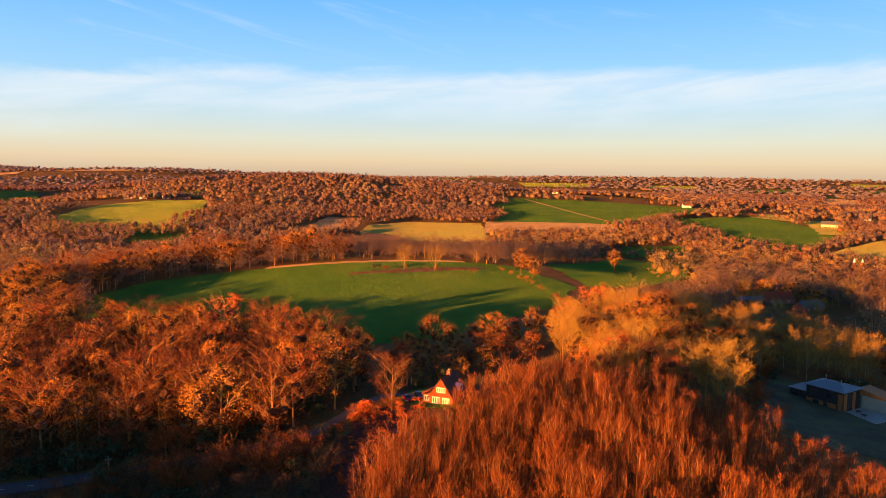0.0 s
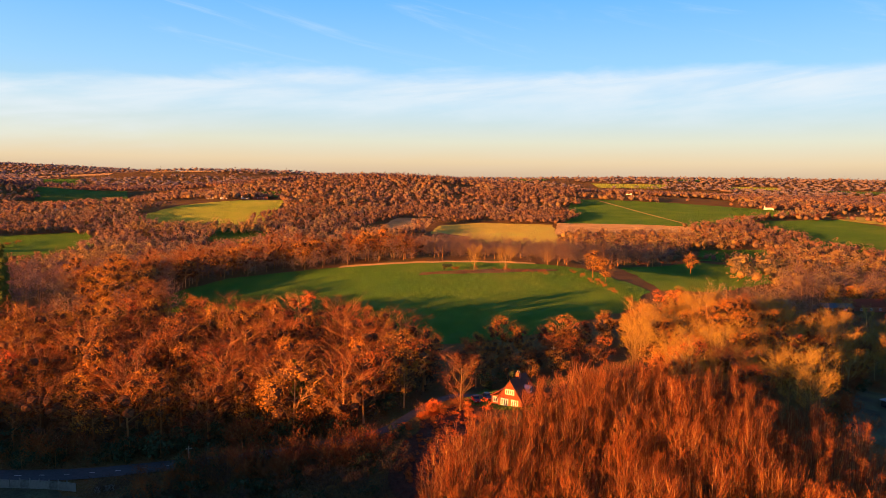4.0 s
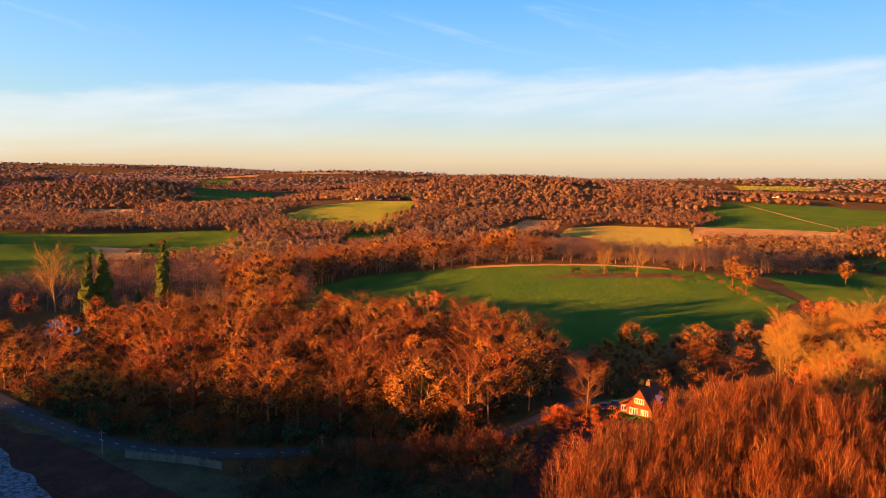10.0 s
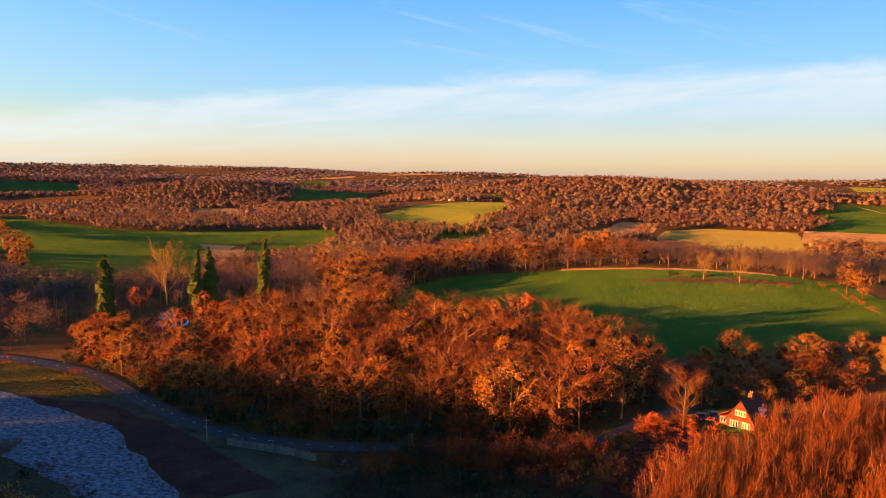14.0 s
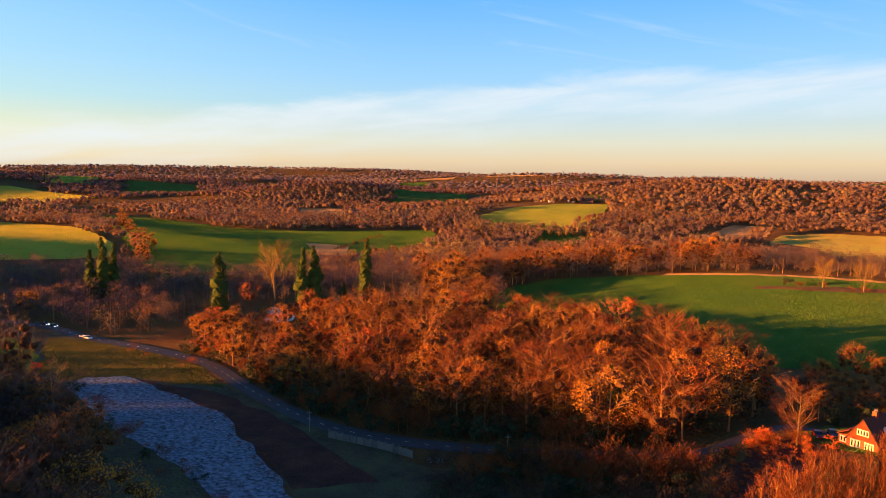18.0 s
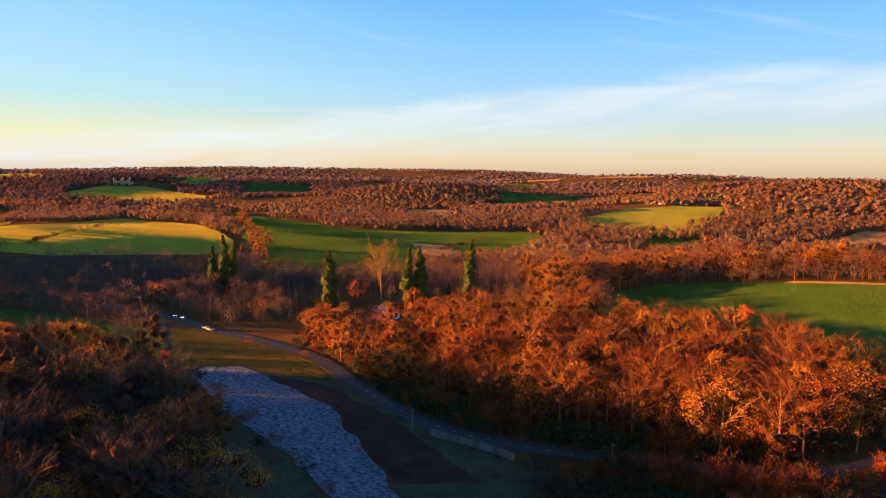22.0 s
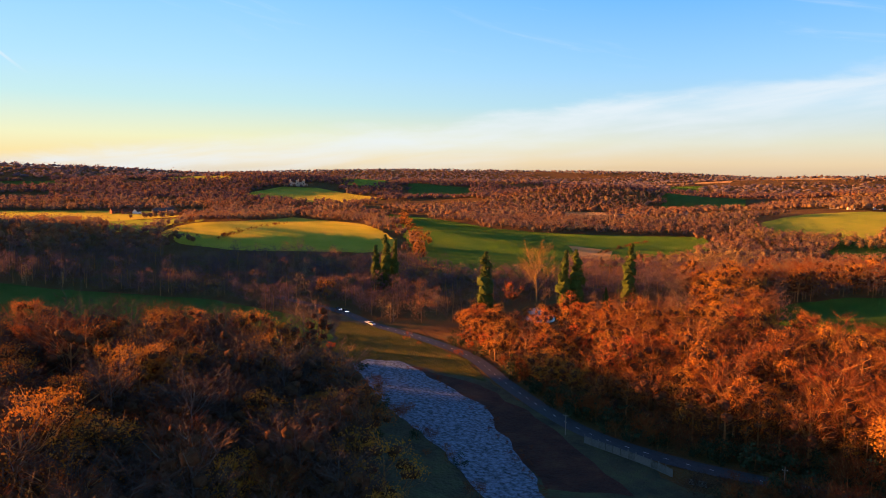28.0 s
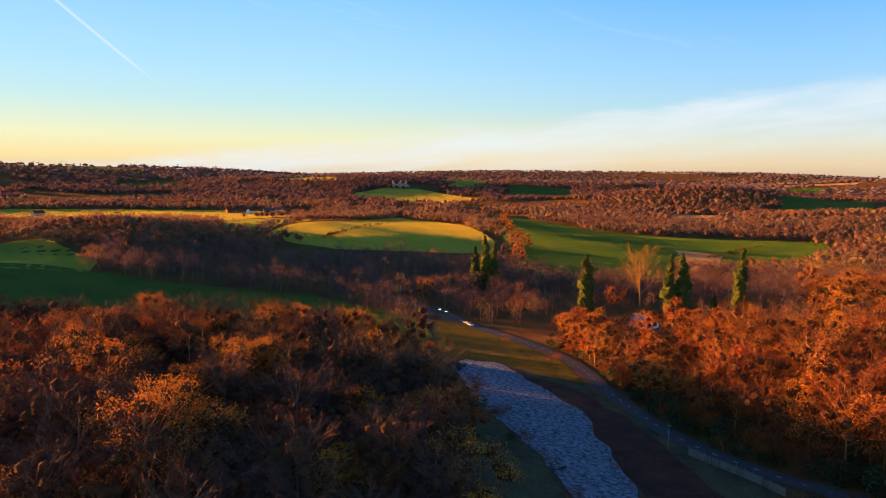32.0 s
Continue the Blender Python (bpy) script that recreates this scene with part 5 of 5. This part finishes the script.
def villa():
    """Modern dark-clad house with a low zinc roof and cedar panels."""
    h = root_at("modern_house", -30.4, 233, -58, "modern dark-clad house with cedar panels and zinc roof", "house", sink=0.3)
    part("main_block", box(-6, -5, 0, 5, 4.5, 6.2, 0.05), M_DARKWOOD, h)
    part("wing", box(-11.5, -4.2, 0, -6, 3.5, 3.6, 0.05), M_DARKWOOD, h)
    part("wing_roof", box(-11.9, -4.6, 3.6, -5.9, 3.9, 3.85, 0.03), M_ZINC, h)
    bm = bmesh.new()
    lo = [bm.verts.new(v) for v in ((-6.6, -5.6, 6.2), (5.6, -5.6, 6.2), (5.6, 5.1, 6.2), (-6.6, 5.1, 6.2))]
    up = [bm.verts.new(v) for v in ((-6.6, -5.6, 6.4), (5.6, -5.6, 6.4), (5.6, 5.1, 6.4), (-6.6, 5.1, 6.4))]
    rd = [bm.verts.new(v) for v in ((-2.5, 0, 7.7), (1.5, 0, 7.7))]
    bm.faces.new(lo)
    for i in range(4):
        bm.faces.new((lo[i], lo[(i + 1) % 4], up[(i + 1) % 4], up[i]))
    bm.faces.new((up[0], up[1], rd[1], rd[0]))
    bm.faces.new((up[1], up[2], rd[1]))
    bm.faces.new((up[2], up[3], rd[0], rd[1]))
    bm.faces.new((up[3], up[0], rd[0]))
    part("roof", bm, M_ZINC, h, "low hipped grey zinc roof")
    for x0, x1, z0, z1 in ((-5.7, -0.6, 0.5, 2.3), (3.6, 4.9, 0.3, 5.6), (0.6, 3.2, 0.5, 2.3)):
        part("cedar_panel", box(x0, -5.06, z0, x1, -5, z1), M_CEDAR, h, "orange cedar panel")
    for y0, y1, z0, z1 in ((-4.4, -2.8, 0.2, 5.6), (0.2, 1.8, 0.2, 5.6)):
        part("cedar_panel", box(5, y0, z0, 5.06, y1, z1), M_CEDAR, h, "orange cedar panel")
    window(h, 0.2, 1.7, 3.7, 5.0, -5, 1, frame_mat=M_DARKWOOD)
    window(h, -3.6, -1.9, 0.8, 2.1, -5.06, 2, frame_mat=M_DARKWOOD)
    window(h, -10.8, -9, 0.8, 2.3, -4.2, 1, frame_mat=M_DARKWOOD)
    for y0 in (-2.4, 2.2):
        window(h, y0, y0 + 2.0, 0.4, 2.5, 5, 2, side="x", frame_mat=M_DARKWOOD)
    for x, y, k in ((-4, 2, 7.0), (2.2, -1.2, 7.3)):
        f = part("flue", cone(0.14, 0.14, 1.3, x, y, k, 10), M_METAL, h, "shiny metal flue pipe")
        part("cowl", cone(0.24, 0.12, 0.25, x, y, k + 1.3, 10), M_METAL, f)
    part("garden_room", box(5.4, 4.6, 0, 13, 9.5, 4.4, 0.05), M_CREAM, h, "pale sunlit rear wing")
    part("garden_roof", prism([(4.6, 4.4), (14, 4.4), (14, 4.65), (4.6, 6.4)], 4.0, 10.2), M_CEDAR, h)
    t = part("terrace", box(5.2, -8.5, 0.1, 15, 4.2, 0.55, 0.03), M_PAVE, h, "pale paved terrace")
    for i in range(6):
        for j in range(8):
            part("slab", box(5.4 + i * 1.6, -8.3 + j * 1.55, 0.55, 6.94 + i * 1.6, -6.8 + j * 1.55, 0.585), M_PAVE, t)
    part("plinth", box(-13, -7.2, -0.4, 5, -5.1, 0.25, 0.05), M_CONC, h)
    for x, y in ((8, -2), (10.5, -4)):
        tb = tagged(new("garden_table", None), "small dark garden table on the terrace", "table")
        tb.matrix_world = h.matrix_world @ pose(x, y, 0.59)
        part("tabletop", cone(0.7, 0.7, 0.06, 0, 0, 0.7, 14), M_DARKWOOD, tb)
        for lx, ly in ((0.4, 0.4), (-0.4, 0.4), (0.4, -0.4), (-0.4, -0.4)):
            part("leg", box(lx - 0.03, ly - 0.03, 0, lx + 0.03, ly + 0.03, 0.7), M_DARKWOOD, tb)
    return h


villa()
# farm buildings and far houses
simple_house("barn", -25.8, 440, 10, 24, 8, 3.2, 6.5, M_BRICK, M_TILEHUNG, "long low barn with red clay-tiled roof", "barn", False, 4)
simple_house("bungalow", -28.3, 430, 25, 16, 8, 2.8, 5.6, M_BRICK, M_SLATE, "grey-roofed bungalow with a skylight", "house", True, 3)
simple_house("shed", -24.2, 425, 5, 16, 7, 2.6, 4.2, M_DARKWOOD, M_SLATE, "low dark shed with grey roof", "shed", False, 2)
simple_house("shed", -29.8, 350, -10, 9, 5, 2.4, 3.4, M_WHITE, M_SLATE, "small white garden shed", "shed", False, 1)
simple_house("barn", -32.6, 338, 15, 14, 9, 3.5, 6.8, M_DARKWOOD, M_SLATE, "barn with blue-grey slate roof", "barn", False, 2)
simple_house("red_house", 29.24, 700, 20, 9, 7, 5.2, 8.4, M_BRICK, M_ROOFTILE, "red brick house among trees", "house", True, 3)
simple_house("house", 27.51, 690, 0, 11, 7, 3, 6, M_CREAM, M_SLATE, "pale house with slate roof", "house", True, 3)
simple_house("house", 24.82, 660, 0, 12, 7, 2.8, 5, M_CREAM, M_SLATE, "low pale building among trees", "house", False, 3)
for az, r, turn, w, wall_m, roof_m, lb in [(23.38, 1120, 10, 9, M_WHITE, M_ROOFTILE, "white farm cottage on a far rise"), (21.74, 1125, -20, 10, M_WHITE, M_ROOFTILE, "white farmhouse on a far rise"), (20.59, 1105, 5, 22, M_BRICK, M_ROOFTILE, "red brick farm barn"), (24.43, 1140, 0, 12, M_CREAM, M_ROOFTILE, "pale rendered farm cottage"),
                                   (79.25, 1130, 25, 13, M_BRICK, M_ROOFTILE, "brick farmhouse by a pasture"), (77.75, 1115, 60, 12, M_WHITE, M_ROOFTILE, "white farmhouse in low sun"), (78.45, 1120, 20, 14, M_BRICK, M_ROOFTILE, "brick barn by a pasture"), (76.15, 1130, 10, 22, M_DARKWOOD, M_SLATE, "long grey farm shed"), (75.55, 1150, 10, 16, M_CREAM, M_SLATE, "pale rendered farm building"), (92.55, 1100, 40, 16, M_CREAM, M_ROOFTILE, "pale house among trees"),
                                   (-9.2, 1480, 0, 12, M_WHITE, M_ROOFTILE, "white house on the far slope"), (-19.4, 1190, 20, 13, M_WHITE, M_ROOFTILE, "white cottage above a green field"), (-29.3, 940, 0, 18, M_CREAM, M_SLATE, "long pale farm building"), (-31.5, 1150, 0, 14, M_WHITE, M_SLATE, "white house on the far slope"), (15.39, 2000, 30, 16, M_WHITE, M_SLATE, "white house catching the sun"), (15.01, 2000, 30, 12, M_WHITE, M_SLATE, "white house catching the sun"),
                                   (30.4, 2350, 20, 12, M_WHITE, M_SLATE, "white house on the far slope"), (39.44, 1010, 10, 18, M_CREAM, M_SLATE, "pale farm building by a wood"), (37.71, 1030, 0, 14, M_WHITE, M_SLATE, "white farm building by a wood"), (50.22, 1120, 0, 20, M_CREAM, M_SLATE, "pale rendered farm building"), (34.82, 1060, 30, 14, M_CREAM, M_SLATE, "pale rendered farm building")]:
    simple_house("farmhouse", az, r, az + turn, w, 7.5, 4.6, 8.0, wall_m, roof_m, lb, "house", True, 2, "far houses")


def oast(az, r):
    """Round hop kiln with a white cowl, beside a barn."""
    o = root_at("oast_house", az, r, 0, "brick oast kiln with white conical cowl", "oast house", "oast kilns", 0.3)
    part("kiln", cone(2.6, 2.6, 6, n=16), M_BRICK, o)
    part("roof", cone(2.9, 0.6, 6, 0, 0, 6, 16), M_ROOFTILE, o)
    part("cowl", cone(0.95, 0.25, 3.0, 0, 0, 11.6, 12), M_WHITE, o, "white painted cowl")


for az in (-31.0, -31.5, -33.4):
    oast(az, 600)
simple_house("barn", -32.4, 606, -8, 20, 8, 4, 8, M_CREAM, M_CEDAR, "pale barn with sunlit tiled roof", "barn", False, 4)


def castle(az, r):
    """Pale stone ruin: keep walls, corner towers, turret."""
    c = root_at("castle", az, r, az, "pale stone castle on a far hillside", "castle", sink=0.5)
    for i, (x, w, h, d) in enumerate([(-16, 7, 13, 8), (-8, 9, 9, 7), (0, 8, 15, 9), (8, 8, 10, 7), (15, 6, 14, 8), (22, 7, 7, 6)]):
        t = part("tower" if i % 2 == 0 else "curtain_wall", box(x - w / 2, -d / 2, 0, x + w / 2, d / 2, h, 0.1), M_CREAM, c)
        n = max(2, int(w / 1.8))
        for k in range(n):
            part("merlon", box(x - w / 2 + k * w / n, -d / 2 - 0.05, h, x - w / 2 + k * w / n + 0.9, -d / 2 + 0.9, h + 1.0), M_CREAM, t)
        part("opening", box(x - 0.6, -d / 2 - 0.06, h * 0.45, x + 0.6, -d / 2, h * 0.45 + 2.4), M_GLASS, t)
    for x in (-18, 2.5, 17):
        part("turret", cone(1.8, 1.6, 18, x, 2, 0, 12), M_CREAM, c)
    part("terrace_wall", box(-34, -14, 0, 10, -13, 2.2), M_CREAM, c)


castle(65.75, 1828)

# pond
pond_bm = bmesh.new()
pz = max(gz(x, y) for x, y in POND) + 0.12
ring = []
for i in range(len(POND)):
    p0, p1, p2, p3 = (Vector((*POND[(i + k) % len(POND)], 0)) for k in (-1, 0, 1, 2))
    for k in range(6):
        t = k / 6
        ring.append(0.5 * (2 * p1 + (p2 - p0) * t + (2 * p0 - 5 * p1 + 4 * p2 - p3) * t * t + (3 * p1 - p0 - 3 * p2 + p3) * t ** 3))
pond_bm.faces.new([pond_bm.verts.new((v.x, v.y, pz)) for v in ring])
pm = bpy.data.meshes.new("water")
pond_bm.to_mesh(pm)
pond_bm.free()
pm.materials.append(M_WATER)
tagged(new("water", pm), "still pond reflecting the sky between trees", "pond", kind="structure")

# concrete wall beside the road, in panels between posts
WALL = smooth_line([(41.7, 191), (38.1, 182.5), (36, 177.5), (34, 172)], 7)
rw = tagged(new("roadside_wall", None), "pale stained concrete panel wall below the road", "wall", kind="structure")
last = WALL[0]
stations = [WALL[0]]
for p in WALL[1:]:
    while (p - last).length >= 2.4:
        last = last + (p - last).normalized() * 2.4
        stations.append(last.copy())
panel_me = box(-1.12, -0.08, -0.4, 1.12, 0.08, 1.75, 0.02)
panel_mesh = bpy.data.meshes.new("wall_panel")
panel_me.to_mesh(panel_mesh)
panel_me.free()
panel_mesh.materials.append(M_OLDWALL)
post_bm = box(-0.1, -0.12, -0.4, 0.1, 0.12, 2.2, 0.02)
post_mesh = bpy.data.meshes.new("post")
post_bm.to_mesh(post_mesh)
post_bm.free()
post_mesh.materials.append(M_OLDWALL)
for p, q in zip(stations, stations[1:]):
    mid, d = (p + q) / 2, (q - p)
    ang = math.degrees(math.atan2(d.y, d.x))
    for me, at in ((panel_mesh, mid), (post_mesh, p)):
        o = new(me.name, me)
        o.parent = rw
        o.matrix_world = pose(at.x, at.y, gz(at.x, at.y) + 0.3 + rng.uniform(-0.05, 0.05), rng.uniform(-1.5, 1.5), 0, ang)
for az, r in ((33.09, 170.5), (32.52, 170.2), (32.13, 170)):
    b = root_at("concrete_block", az, r, rng.uniform(0, 90), "broken pale concrete block at the wall's end", "concrete block", "concrete blocks", 0.2)
    part("block", box(-0.6, -0.25, 0, 0.6, 0.25, 1.4, 0.06), M_OLDWALL, b)

# road markings
mark_bm = box(-0.9, -0.07, 0, 0.9, 0.07, 0.012)
mark_mesh = bpy.data.meshes.new("road_mark")
mark_bm.to_mesh(mark_mesh)
mark_bm.free()
mark_mesh.materials.append(M_WHITE)
road_ob = bpy.data.objects["road"]
last = ROAD[0]
for p in ROAD[1:]:
    while (p - last).length >= 6.0:
        d = (p - last).normalized()
        last = last + d * 6.0
        o = new("road_mark", mark_mesh)
        o.parent = road_ob
        o.matrix_world = pose(last.x, last.y, gz(last.x, last.y) + 0.225, 0, 0, math.degrees(math.atan2(d.y, d.x)))


def pole(az, r, h, lean=0.0, label="wooden telegraph pole beside the road", arms=True):
    p = root_at("telegraph_pole", az, r, az, label, "pole", "poles", 0.3)
    part("shaft", cone(0.15, 0.1, h + 0.3, n=10), M_POLE, p)
    if arms:
        a = part("crossarm", box(-0.7, -0.06, h - 0.5, 0.7, 0.06, h - 0.38), M_POLE, p)
        for x in (-0.55, 0.55):
            part("insulator", cone(0.05, 0.04, 0.14, x, 0, h - 0.38, 8), M_WHITE, a)


pole(-3.6, 223, 8.5)
pole(51.47, 301, 9.0)
pole(43.29, 196, 6.5)
pole(26.45, 172, 6.0)
pole(57.91, 348, 7, arms=False)
pole(25.01, 166, 4.5, arms=False)
